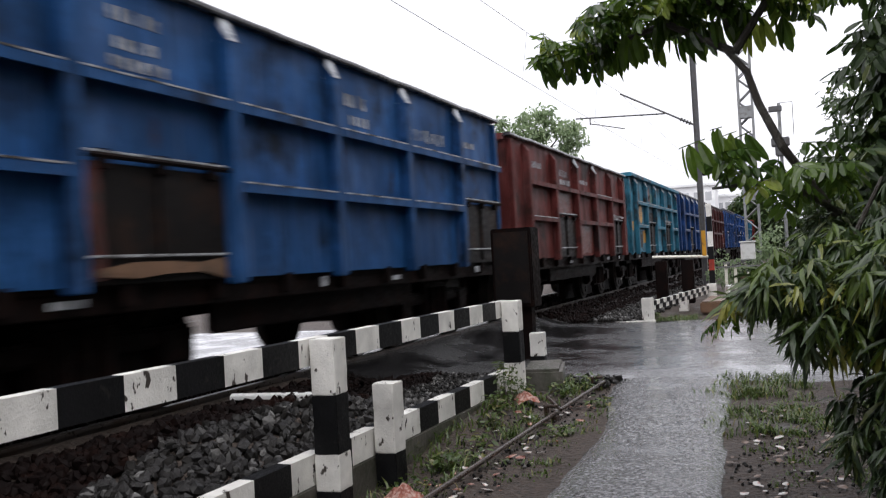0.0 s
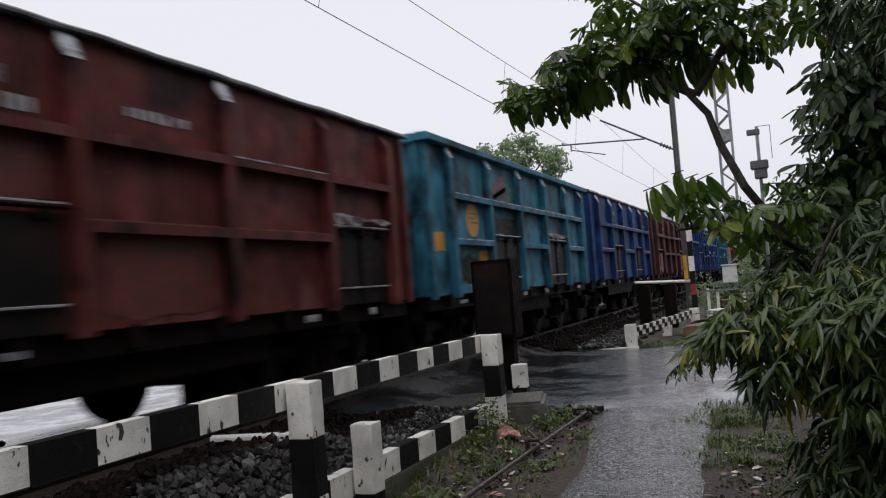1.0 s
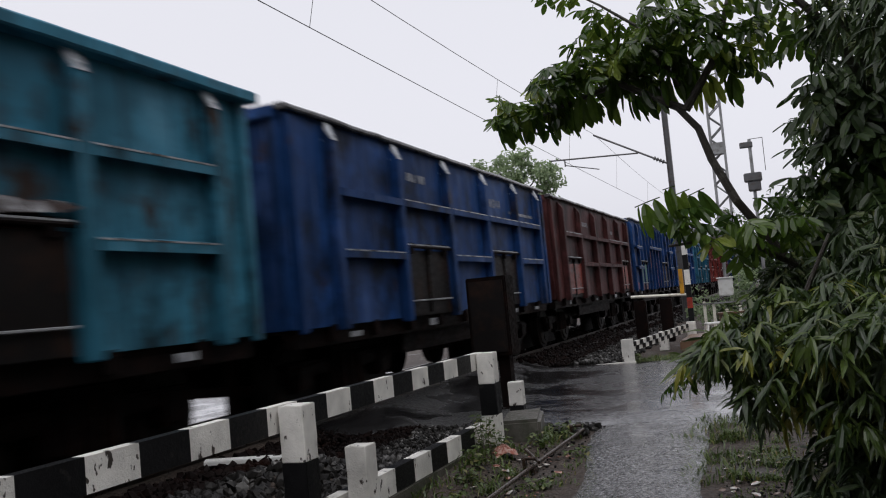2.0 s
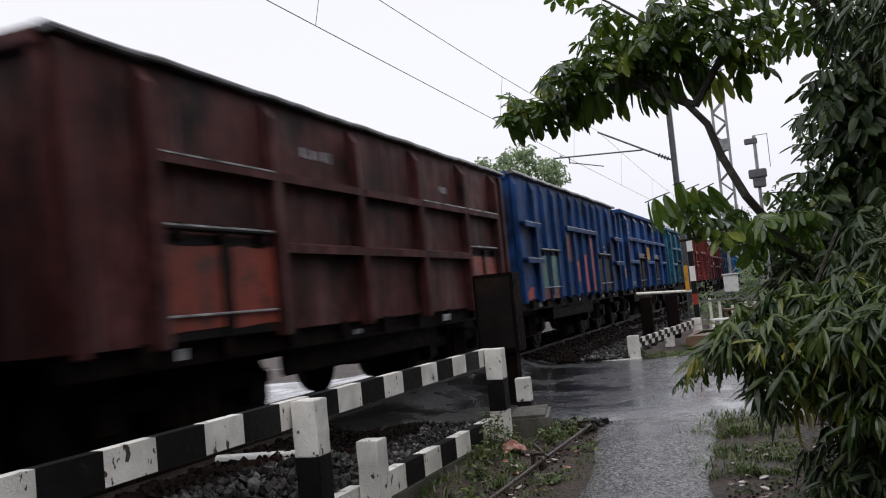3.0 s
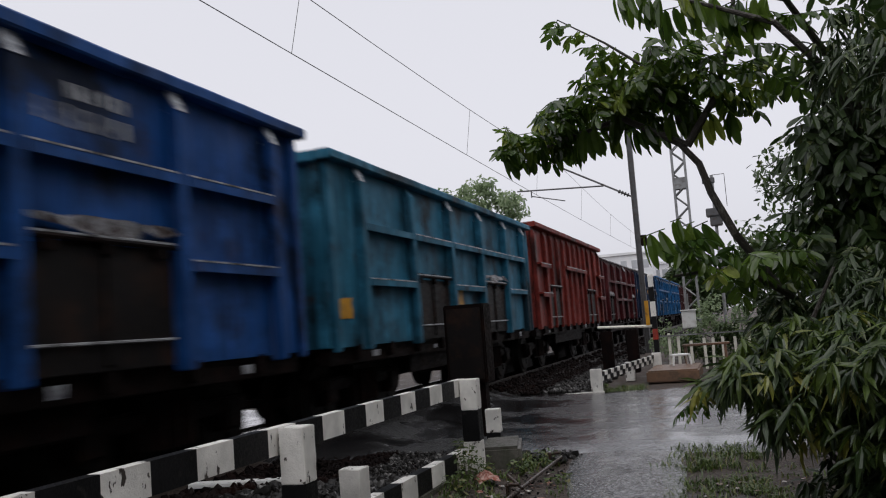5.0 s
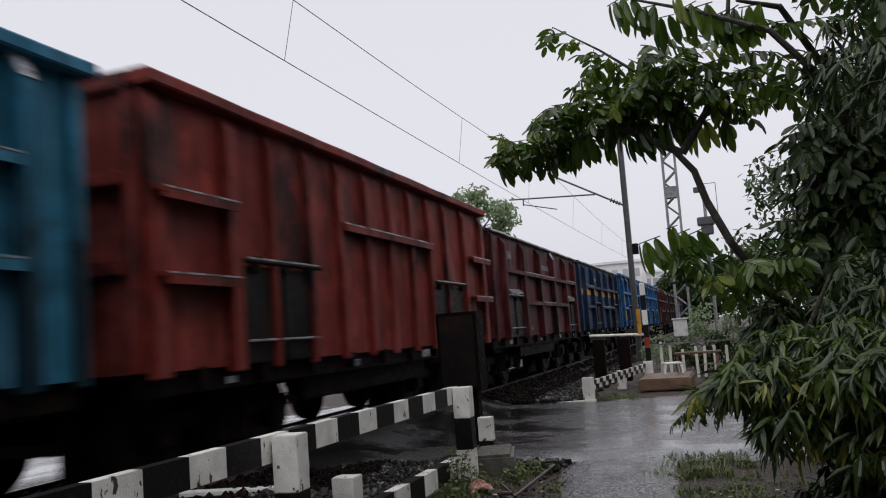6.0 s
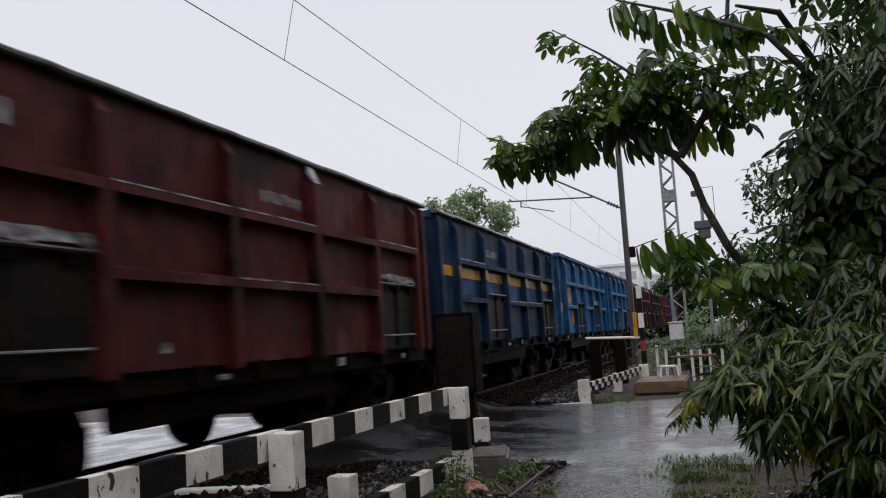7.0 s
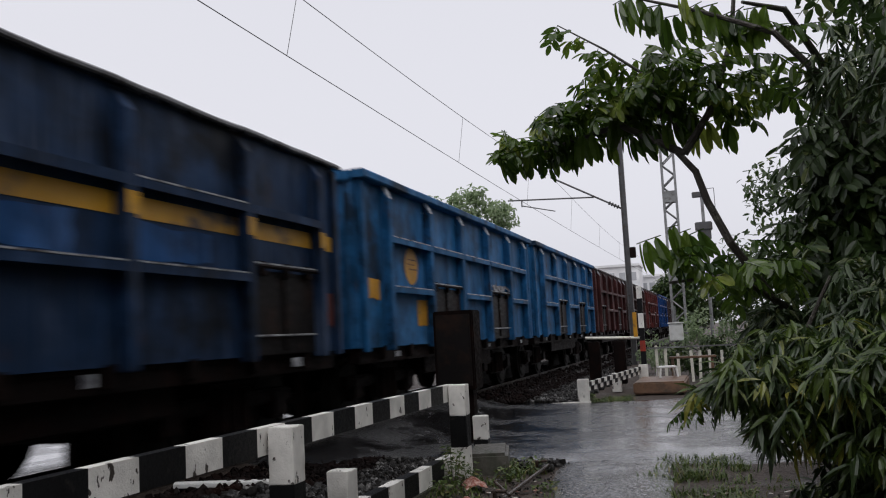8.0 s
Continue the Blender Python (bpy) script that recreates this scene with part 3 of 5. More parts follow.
    for k, (y, wide) in enumerate(spots):
        d = shared("door%.2f" % wide, "lower_door", lower_door(wide), DOOR, w, pose(0, y, 0), "scorched dark steel drop door")
        shared("doorbar%.2f" % wide, "hinge_bar", door_bar(wide), UNDER, d, pose(0, 0, LOWER + 0.1))
        shared("latch%.2f" % wide, "drip_edge", latch(wide), GLINT_STEEL, d, pose(0.02, 0, LOWER + 0.125))
        shared("latch%.2f" % wide, "latch_bar", latch(wide), GLINT_STEEL, d, pose(0, 0, SILL + 0.2))
        if k in flap:
            f = part("torn_flap", torn_flap(rnd, wide), BARE, d, "bent bright steel strip")
            f.matrix_basis = pose(0, 0, LOWER + 0.22)
    for y in (-8.9, -6.0 + rnd.uniform(-1, 1), -3.4 + rnd.uniform(-1, 1), -1.2):
        plate("sill_mark", w, y, y + rnd.uniform(0.1, 0.3), SILL - 0.14, SILL - rnd.uniform(0.04, 0.09), LETTER, x=1.522)
    for y in (-LENGTH / 2 - 3.26, -LENGTH / 2 + 3.26):
        shared("bogie", "bogie", bogie, UNDER, w, pose(0, y, BED))
        for dy in (-1.0, 1.0):
            ws = shared("wheelset", "wheelset", wheelset, WHEEL, w, pose(0, y + dy, 0.47 + BED))
            ws["axle"] = y + dy
    return w


BROAD_TOP = ("teal", "green_teal", "blue", "sky_blue", "bright_red")
WAGONS = []
for k, (paint, style, doors, flap, label) in enumerate([
    ("light_blue", "plain", (1, 3), (), "blue open freight wagon, leading, dirty and wet"),
    ("light_blue", "plain", (0, 4), (), "blue open freight wagon with faded white lettering"),
    ("red", "plain", (1, 4), (1,), "red oxide open freight wagon with rusty patches"),
    ("teal", "plain", (1, 3), (1,), "teal open freight wagon with yellow disc and peeling paint"),
    ("deep_blue", "plain", (1, 3), (), "deep blue open freight wagon, rain streaked"),
    ("maroon", "plain", (0, 4), (), "dark maroon open freight wagon with primer doors"),
    ("deep_blue", "boxed", (), (), "deep blue freight wagon with orange and red repair patches"),
    ("blue", "plain", (1, 3), (0, 1), "blue open freight wagon with yellow squares and white lettering"),
    ("green_teal", "plain", (1, 3), (1,), "green-teal open freight wagon, wet and faded"),
    ("bright_red", "boxed", (), (), "bright red oxide freight wagon with boxed end ribs"),
    ("crimson", "plain", (0, 4), (0, 1), "crimson open freight wagon with torn bright door strips"),
    ("sooty_blue", "plain", (1, 4), (), "dark blue freight wagon with a yellow waist stripe"),
    ("sky_blue", "plain", (1, 3), (1,), "sky blue open freight wagon with yellow disc and patches"),
    ("sky_blue", "plain", (1, 3), (), "sky blue open freight wagon, rain streaked"),
    ("maroon", "plain", (0, 3), (), "maroon open freight wagon, wet and dark"),
    ("brown", "plain", (1, 3), (), "brown open freight wagon, wet and dark"),
    ("red", "plain", (0, 3), (), "red oxide open freight wagon, distant and wet"),
    ("blue", "plain", (1, 3), (), "blue open freight wagon, distant and wet"),
    ("brown", "plain", (1, 3), (), "brown open freight wagon at the train's far end"),
]):
    WAGONS.append((k - 1, freight_wagon(paint, label, doors, style, flap, k, 0.4 if k == 1 else 0.0)))
W = dict(WAGONS)


def disc(y, z, r):
    return lay([(y + r * math.cos(a * math.tau / 24), z + r * math.sin(a * math.tau / 24)) for a in range(24)], 1.502, 0.004)


def lettering(wagon, text, y, z, size):
    cu = bpy.data.curves.new("lettering", "FONT")
    cu.body, cu.size, cu.extrude = text, size, 0.002
    tmp = bpy.data.objects.new("tmp", cu)
    me = bpy.data.meshes.new_from_object(tmp)
    bpy.data.objects.remove(tmp)
    me.materials.append(LETTER)
    ob = new("lettering", me)
    ob.parent = wagon
    ob.matrix_basis = Matrix.Translation((1.505, y, z)) @ Matrix(((0, 0, 1, 0), (1, 0, 0, 0), (0, 1, 0, 0), (0, 0, 0, 1)))


R = random.Random(5)
# blue wagon with faded lettering
bars(W[0], -8.25, 3.12, (0.3, 0.2), 0.12)
bars(W[0], -8.2, 2.92, (0.28, 0.15), 0.1)
bars(W[0], -8.25, 2.78, (0.62,), 0.1)
bars(W[0], -4.85, 3.0, (0.25, 0.2), 0.16)
bars(W[0], -4.75, 2.8, (0.45,), 0.13)
bars(W[0], -3.2, 2.82, (0.12, 0.12, 0.1, 0.14, 0.12, 0.12, 0.12), 0.17)
bars(W[0], -1.4, 2.9, (0.5,), 0.1)
plate("peeled_patch", W[0], -8.58, -8.48, 1.25, 2.1, RUSTRED, "scraped rusty strip", x=1.56, jag=0.03, rnd=R)
plate("scorched_patch", W[0], -8.5, -7.1, 1.24, 1.38, BROWN_SLAB, "rust-stained sill", x=1.562, jag=0.05, rnd=R)
# red wagon
bars(W[1], -8.6, 2.98, (0.3, 0.25), 0.14)
bars(W[1], -6.7, 2.95, (0.12, 0.12, 0.1, 0.14), 0.16)
bars(W[1], -6.7, 2.78, (0.5, 0.3), 0.12)
bars(W[1], -5.0, 2.9, (0.5, 0.2), 0.1)
plate("primer_patch", W[1], -7.1, -5.8, 2.1, 2.6, RUSTRED, "faded primer patch", jag=0.05, rnd=R)
plate("primer_patch", W[1], -5.35, -4.0, 1.3, 1.95, RUSTRED, "faded primer patch", jag=0.05, rnd=R)
# teal wagon
for wgn in (W[2], W[11]):
    part("yellow_disc", disc(-8.05, 2.36, 0.27), YELLOW, wgn, "yellow painted disc with small print")
    for z, y in ((2.45, -8.17), (2.38, -8.22), (2.31, -8.14)):
        for k in range(3):
            plate("small_print", wgn, y + 0.11 * k, y + 0.11 * k + R.uniform(0.05, 0.09), z, z + 0.018, RUSTRED, x=1.507)
    plate("yellow_patch", wgn, -7.85, -7.4, 1.5, 1.88, YELLOW, "yellow painted square", jag=0.02, rnd=R)
    plate("yellow_patch", wgn, -9.75, -9.35, 1.85, 2.12, YELLOW, "yellow painted square", jag=0.02, rnd=R)
    plate("yellow_patch", wgn, -3.3, -2.85, 1.78, 1.92, YELLOW, "yellow painted square", jag=0.02, rnd=R)
plate("red_patch", W[2], -3.6, -2.5, 2.08, 2.28, RUSTRED, "dull red repair strip")
plate("peeled_patch", W[2], -7.0, -6.2, 2.72, 3.15, RUSTRED, "peeled paint showing primer", jag=0.12, rnd=R)
plate("peeled_patch", W[2], -6.1, -5.65, 2.8, 3.1, MINT, "peeled paint", jag=0.09, rnd=R)
plate("peeled_patch", W[2], -7.0, -5.8, 2.15, 2.5, DOOR, "scorched peeled paint", jag=0.1, rnd=R)
plate("peeled_patch", W[2], -3.7, -2.4, 2.1, 2.3, DOOR, "scorched peeled paint", jag=0.06, rnd=R)
plate("peeled_patch", W[2], -8.8, -7.9, 1.32, 1.8, DOOR, "scorched peeled paint", jag=0.12, rnd=R)
# deep blue with white marks
bars(W[3], -6.9, 3.0, (0.3, 0.3), 0.12)
bars(W[3], -3.4, 2.9, (0.12, 0.12, 0.1, 0.14), 0.16)
plate("white_panel", W[3], -2.6, -1.7, 1.24, 1.4, LETTER, "white painted sill panel")
plate("peeled_patch", W[3], -0.5, -0.1, 1.6, 2.0, RUSTRED, "rusty peeled patch", jag=0.05, rnd=R)
plate("peeled_patch", W[3], -2.3, -0.7, 2.85, 2.9, LETTER, "scratched pale line")
# maroon: two paler doors
plate("primer_patch", W[4], -9.0, -8.2, 1.3, 2.0, PRIMER, "pale primer door panel", x=1.537, jag=0.02, rnd=R)
plate("primer_patch", W[4], -8.1, -7.45, 1.3, 2.0, PRIMER, "pale primer door panel", x=1.537, jag=0.02, rnd=R)
plate("primer_patch", W[4], -1.98, -1.4, 1.3, 2.0, PRIMER, "pale primer door panel", x=1.537, jag=0.02, rnd=R)
plate("primer_patch", W[4], -1.32, -0.75, 1.3, 2.0, PRIMER, "pale primer door panel", x=1.537, jag=0.02, rnd=R)
bars(W[4], -6.7, 2.95, (0.4, 0.2), 0.12)
bars(W[4], -2.9, 2.9, (0.3,), 0.1)
# patched blue wagon
plate("green_patch", W[5], -8.5, -7.1, 1.42, 2.02, MINT, "faded green repair panel", x=1.537, jag=0.02, rnd=R)
plate("red_patch", W[5], -8.5, -7.1, 1.2, 1.4, RUSTRED, "red primer strip", x=1.537)
plate("red_patch", W[5], -6.32, -5.6, 1.95, 2.55, RUSTRED, "rust-red repair panel", jag=0.02, rnd=R)
plate("orange_patch", W[5], -5.45, -4.95, 1.5, 1.95, ORANGE, "orange repair panel", jag=0.03, rnd=R)
plate("orange_patch", W[5], -4.6, -4.08, 1.24, 2.12, ORANGE, "orange repair panel", jag=0.03, rnd=R)
plate("red_patch", W[5], -3.8, -3.25, 1.26, 2.5, ORANGE, "rust-red repair panel", jag=0.02, rnd=R)
plate("orange_patch", W[5], -9.6, -9.1, 1.22, 1.42, ORANGE, "orange repair panel", jag=0.05, rnd=R)
bars(W[5], -1.95, 2.3, (0.32,), 0.07)
bars(W[5], -1.95, 2.15, (0.36,), 0.09)
bars(W[5], -1.95, 2.02, (0.3,), 0.07)
plate("orange_patch", W[5], -1.85, -1.55, 1.5, 1.8, ORANGE, "orange mark", jag=0.03, rnd=R)
# blue wagon with yellow squares
lettering(W[6], "ECR", -5.25, 2.85, 0.26)
bars(W[6], -5.25, 3.1, (0.4,), 0.07)
bars(W[6], -3.6, 2.88, (0.1, 0.1, 0.1, 0.1, 0.1, 0.1, 0.1), 0.17)
bars(W[6], -3.3, 3.08, (0.7,), 0.13)
bars(W[6], -8.3, 3.0, (0.2,), 0.2)
bars(W[6], -8.3, 2.85, (0.3,), 0.08)
plate("yellow_patch", W[6], -5.4, -4.85, 2.1, 2.52, YELLOW, "yellow painted square")
plate("yellow_patch", W[6], -4.65, -4.05, 2.1, 2.52, YELLOW, "yellow painted square")
plate("yellow_patch", W[6], -9.7, -9.4, 1.5, 1.8, YELLOW, "yellow painted square")
bars(W[6], -8.7, 1.28, (0.5, 0.4), 0.14)
for d in (-7.0, -3.55):
    plate("scorched_patch", W[6], d, d + 1.6, 1.25, 2.1, DOOR, "scorched lower panel", jag=0.03, rnd=R)
plate("yellow_patch", W[7], -5.3, -4.9, 1.7, 2.0, YELLOW, "yellow painted square", jag=0.03, rnd=R)
# crimson
plate("yellow_patch", W[7], -9.75, -9.4, 1.55, 1.8, YELLOW, "yellow painted square", jag=0.02, rnd=R)
bars(W[9], -8.5, 2.95, (0.35,), 0.2)
bars(W[9], -4.9, 2.88, (0.1, 0.1, 0.1, 0.1, 0.1, 0.1), 0.14)
bars(W[9], -6.6, 1.35, (0.16,), 0.1)
# yellow stripe
for a, b in zip((-LENGTH,) + STANCHIONS, STANCHIONS + (0,)):
    plate("yellow_stripe", W[10], a + 0.07, b - 0.07, 2.4, 2.58, STRIPE, "faded yellow waist stripe")
for y in STANCHIONS:
    plate("yellow_stripe", W[10], y - 0.06, y + 0.06, 2.4, 2.58, STRIPE, x=1.627)
bars(W[10], -6.9, 2.9, (0.9,), 0.16)
for y in (-9.0, -7.2, -5.45, -3.7):
    plate("blue_patch", W[10], y, y + 1.05, 2.08, 2.37, PAINT["light_blue"], "brighter blue repainted strip", jag=0.03, rnd=R)
plate("red_patch", W[10], -0.45, -0.1, 1.5, 1.9, RUSTRED, "red mark", jag=0.03, rnd=R)

# the wagons' bodies differ a little in height
RISE = {0: -0.06, 1: -0.17, 2: -0.04, 4: -0.02, 5: 0.10, 6: 0.07, 7: -0.02, 8: 0.14, 9: -0.12, 10: -0.10, 11: -0.03}
CHASSIS = ("bogie", "wheelset", "sole_bar", "underframe", "coupler", "brake_reservoir")
for k, rise in RISE.items():
    taller = Matrix.Translation((0, 0, SILL)) @ Matrix.Diagonal((1, 1, 1 + rise / (TOP - SILL), 1)) @ Matrix.Translation((0, 0, -SILL))
    for o in W[k].children:
        if not o.name.startswith(CHASSIS):
            o.matrix_basis = taller @ o.matrix_basis

# ---- overhead line ----
def wire(name, points, r, label, category):
    cu = bpy.data.curves.new(name, "CURVE")
    cu.dimensions, cu.bevel_depth, cu.bevel_resolution = "3D", r, 1
    sp = cu.splines.new("POLY")
    sp.points.add(len(points) - 1)
    for p, q in zip(sp.points, points):
        p.co = (*q, 1)
    cu.materials.append(WIRE)
    return tagged(new(name, cu), label, category)


MAST_Y = 33.6
wire("contact_wire", [(-6.1 - 0.2 * math.sin(y / 21), y, 5.71) for y in range(-60, 260, 6)], 0.007, "thin dark contact wire above the track", "overhead wire")
sag = lambda y: 6.72 + 0.65 * (2 * (((y - MAST_Y) / 54) % 1) - 1) ** 2
wire("messenger_wire", [(-6.1 - 0.1 * math.sin(y / 21), y, sag(y)) for y in range(-60, 260, 3)], 0.007, "thin dark messenger wire above the track", "overhead wire")
for y in (-16, -7, 2, 11.6, 20.8, 29, 38, 47, 56):
    wire("dropper_wire", [(-6.1 - 0.2 * math.sin(y / 21), y, 5.71), (-6.1 - 0.1 * math.sin(y / 21), y + 0.3, sag(y))], 0.005, "thin dropper between the overhead wires", "overhead wire")

mast = thing("catenary_mast", (-3.55, MAST_Y, 0), "grey steel overhead-line mast beside the track", "mast")
bm = bmesh.new()
for x in (-0.09, 0.09):
    box(bm, x - 0.012, x + 0.012, -0.1, 0.1, 0, 9.2)
box(bm, -0.08, 0.08, -0.012, 0.012, 0, 9.2)
part("post", bm, DARKSTEEL, mast)
bm = bmesh.new()
tube(bm, (-0.1, 0, 5.9), (-2.7, 0, 7.35), 0.035)
part("stay_tube", bm, DARKSTEEL, mast)
bm = bmesh.new()
tube(bm, (-1.1, 0, 6.42), (-4.45, 0, 6.6), 0.03)
tube(bm, (-3.9, 0, 6.56), (-3.9, 0, 6.3), 0.025)
tube(bm, (-3.9, 0, 6.35), (-2.6, -0.02, 6.02), 0.02)
part("bracket_arm", bm, DARKSTEEL, mast)
bm = bmesh.new()
for k in range(4):
    tube(bm, (-0.2 - 0.1 * k, 0, 5.955 + 0.056 * k), (-0.24 - 0.1 * k, 0, 5.977 + 0.056 * k), 0.075, seg=10)
part("insulator", bm, WIRE, mast)
bm = bmesh.new()
box(bm, 0.1, 0.32, -0.12, 0.12, 4.0, 4.4, 0.02)
part("junction_box", bm, UNDER, mast)

portal = thing("lattice_mast", (-2.12, 40, 0, 0, 0, 0), "tall grey riveted lattice mast", "mast")
bm = bmesh.new()
for x in (-0.27, 0.27):
    for y in (-0.2, 0.2):
        box(bm, x - 0.045, x + 0.045, y - 0.045, y + 0.045, 0, 12)
part("corner_angle", bm, GALV, portal)
for k in range(24):
    for s in (-1, 1):
        bm = bmesh.new()
        z = 0.5 * k
        tube(bm, (-0.27 if k % 2 else 0.27, s * 0.2, z), (0.27 if k % 2 else -0.27, s * 0.2, z + 0.5), 0.03, seg=4)
        part("lacing_bar", bm, GALV, portal)
for z in (6.8, 3.3):
    bm = bmesh.new()
    box(bm, -0.3, 0.3, -0.23, 0.23, z, z + 0.5)
    part("splice_plate", bm, GALV, portal)

pole = thing("signal_pole", (-0.72, 34, 0), "thin steel pole with a dark equipment box", "pole")
bm = bmesh.new()
tube(bm, (0, 0, 0), (0, 0, 6.4), 0.06)
part("post", bm, GALV, pole)
bm = bmesh.new()
box(bm, -0.32, 0.3, -0.25, 0.25, 4.85, 5.15, 0.03)
box(bm, -0.2, 0.24, -0.2, 0.2, 4.5, 4.85, 0.03)
part("equipment_box", bm, DARKSTEEL, pole)
bm = bmesh.new()
box(bm, -0.35, 0.1, -0.1, 0.1, 6.1, 6.3, 0.02)
tube(bm, (0.45, 0, 5.2), (0.45, 0, 6.4), 0.012)
tube(bm, (0, 0, 6.4), (0.45, 0, 6.4), 0.012)
part("bracket", bm, DARKSTEEL, pole)

# ---- gate fence beside the crossing ----
def banded_post(at, w, bands, label):
    """bands: (z0, z1, material) from the ground up."""
    p = thing("gate_post", at, label, "post", "striped posts of the crossing")
    for i, (z0, z1, m) in enumerate(bands):
        bm = bmesh.new()
        box(bm, -w / 2, w / 2, -w / 2, w / 2, z0, z1, 0.005)
        bmesh.ops.subdivide_edges(bm, edges=[e for e in bm.edges if e.calc_length() > 0.1], cuts=4, use_grid_fill=True)
        for v in bm.verts:
            v.co += Vector(noise.noise_vector((v.co.x * 14, v.co.y * 14 + at[1], v.co.z * 9))) * 0.0045
        part("white_band" if m == WHITE else "black_band", bm, m, p)
    return p


banded_post((-2.79, 4.69, 0, 0, 0, 2), 0.155, [(-0.15, 0.12, BLACK), (0.12, 0.33, WHITE), (0.33, 0.665, BLACK), (0.665, 0.985, WHITE)], "tall square concrete post with black and white bands")
banded_post((-2.792, 8.17, 0, 0, 0, 2), 0.16, [(-0.1, 0.41, WHITE), (0.41, 0.70, BLACK), (0.70, 0.985, WHITE)], "tall square concrete post with black and white bands")
banded_post((-2.79, 5.44, 0, 0, 0, -2), 0.15, [(-0.15, 0.17, BLACK), (0.17, 0.62, WHITE)], "short square post, white over black, chipped")
banded_post((-2.79, 1.4, 0), 0.155, [(-0.15, 0.33, WHITE), (0.33, 0.665, BLACK), (0.665, 0.985, WHITE)], "tall square concrete post with black and white bands")
banded_post((-3.15, 10.2, 0, 0, 0, 5), 0.165, [(-0.05, 0.23, BLACK), (0.23, 0.5, WHITE)], "stub concrete post, white over black, at the road edge")
banded_post((-2.97, 17.0, 0), 0.2, [(0.0, 0.5, WHITE)], "short white concrete post with peeling paint")
banded_post((-2.73, 20.4, 0), 0.2, [(0.0, 0.42, WHITE)], "short white concrete post across the road")
banded_post((-2.2, 21.3, 0), 0.2, [(0.15, 0.55, WHITE)], "short white concrete post on a slab")


def banded_rail(name, label, at, start, end, first, period, white, z0, z1, t):
    r = thing(name, at, label, "barrier rail")
    y, w = first, True
    while y > start:
        y -= period
    while y < end:
        for a, b, m in ((y, y + white, WHITE), (y + white, y + period, BLACK)):
            a, b = max(a, start), min(b, end)
            if b - a > 0.01:
                bm = bmesh.new()
                box(bm, -t / 2, t / 2, a, b, z0, z1)
                part("white_band" if m == WHITE else "black_band", bm, m, r)
        y += period
    if z0 < 0.2 and t > 0.08:
        bm = bmesh.new()
        box(bm, -t / 2 - 0.01, t / 2 + 0.01, start, end, -0.15, z0, 0.01)
        part("footing", bm, CONCRETE, r)
    return r


banded_rail("barrier_rail", "long barrier rail with black and white bands", (-2.917, 0, 0), 1.2, 8.3, 3.15, 0.688, 0.33, 0.83, 0.985, 0.07)
banded_rail("kerb_rail", "low concrete kerb with black and white bands", (-2.93, 0, 0), 1.2, 8.3, 4.39, 0.70, 0.35, 0.15, 0.325, 0.09)
far = banded_rail("kerb_rail", "low striped kerb rail across the road", (0, 0, 0), 0, 4.4, 0, 0.42, 0.2, 0.28, 0.36, 0.06)
far.matrix_basis = pose(-2.97, 17.05, 0.06, 1.2, 0, -9.5)
far2 = banded_rail("kerb_rail", "low striped kerb rail across the road", (0, 0, 0), 0, 4.4, 0.21, 0.42, 0.2, 0.28, 0.36, 0.06)
far2.matrix_basis = pose(-2.99, 17.05, -0.04, 1.2, 0, -9.5)

block = tagged(new("concrete_block"), "broken mossy concrete block at the road edge", "concrete block")
block.matrix_basis = pose(-2.75, 9.0, 0.0, 0, 0, 12)
bm = bmesh.new()
box(bm, -0.2, 0.2, -0.42, 0.42, -0.1, 0.27, 0.03)
for v in bm.verts:
    v.co += Vector(noise.noise_vector(v.co * 4)) * 0.035
part("body", bm, CONCRETE, block)

cabinet = thing("relay_cabinet", (-3.68, 11.2, 0), "black steel relay cabinet on a post near the track", "cabinet")
bm = bmesh.new()
box(bm, -0.27, 0.27, -0.18, 0.18, 0.75, 1.77, 0.015)
part("body", bm, UNDER, cabinet)
bm = bmesh.new()
box(bm, -0.23, 0.23, -0.2, -0.18, 0.8, 1.72, 0.006)
part("door", bm, DOOR, cabinet)
bm = bmesh.new()
box(bm, 0.05, 0.2, -0.08, 0.08, 0.0, 0.76)
part("post", bm, UNDER, cabinet)

# point rod along the footpath
rod = thing("signal_rod", (0, 0, 0), "rusty wet pipe on low roller stands", "pipe")
bm = bmesh.new()
tube(bm, (-2.33, 1.0, 0.05), (-2.25, 7.5, 0.05), 0.017, seg=10)
tube(bm, (-2.25, 7.5, 0.05), (-2.20, 9.3, 0.06), 0.017, seg=10)
part("pipe", bm, PIPE, rod)
for y in (3.4, 7.5, 9.2):
    bm = bmesh.new()
    x = -2.33 + 0.0125 * (y - 1)
    box(bm, x - 0.025, x + 0.025, y - 0.05, y + 0.05, -0.06, 0.035, 0.01)
    box(bm, x - 0.08, x - 0.055, y - 0.04, y + 0.04, -0.06, 0.12, 0.008)
    tube(bm, (x - 0.09, y, 0.11), (x + 0.04, y - 0.02, 0.12), 0.015)
    part("roller_stand", bm, PIPE, rod)
bm = bmesh.new()
tube(bm, (-2.38, 7.75, 0.15), (-2.19, 7.5, 0.08), 0.014)
part("lever", bm, PIPE, rod)

# ---- gatekeeper's corner across the road ----
slab = tagged(part("slab", (lambda b: (box(b, -0.47, 0.6, -0.5, 1.6, 0, 0.25, 0.03), b)[1])(bmesh.new()), BROWN_SLAB), "muddy brown concrete platform slab", "slab")
slab.matrix_basis = pose(-1.78, 19.6, 0.02, 0, 0, 0)
boom = thing("boom_barrier", (-2.2, 21.6, 0), "lowered boom barrier with striped stand", "boom barrier")
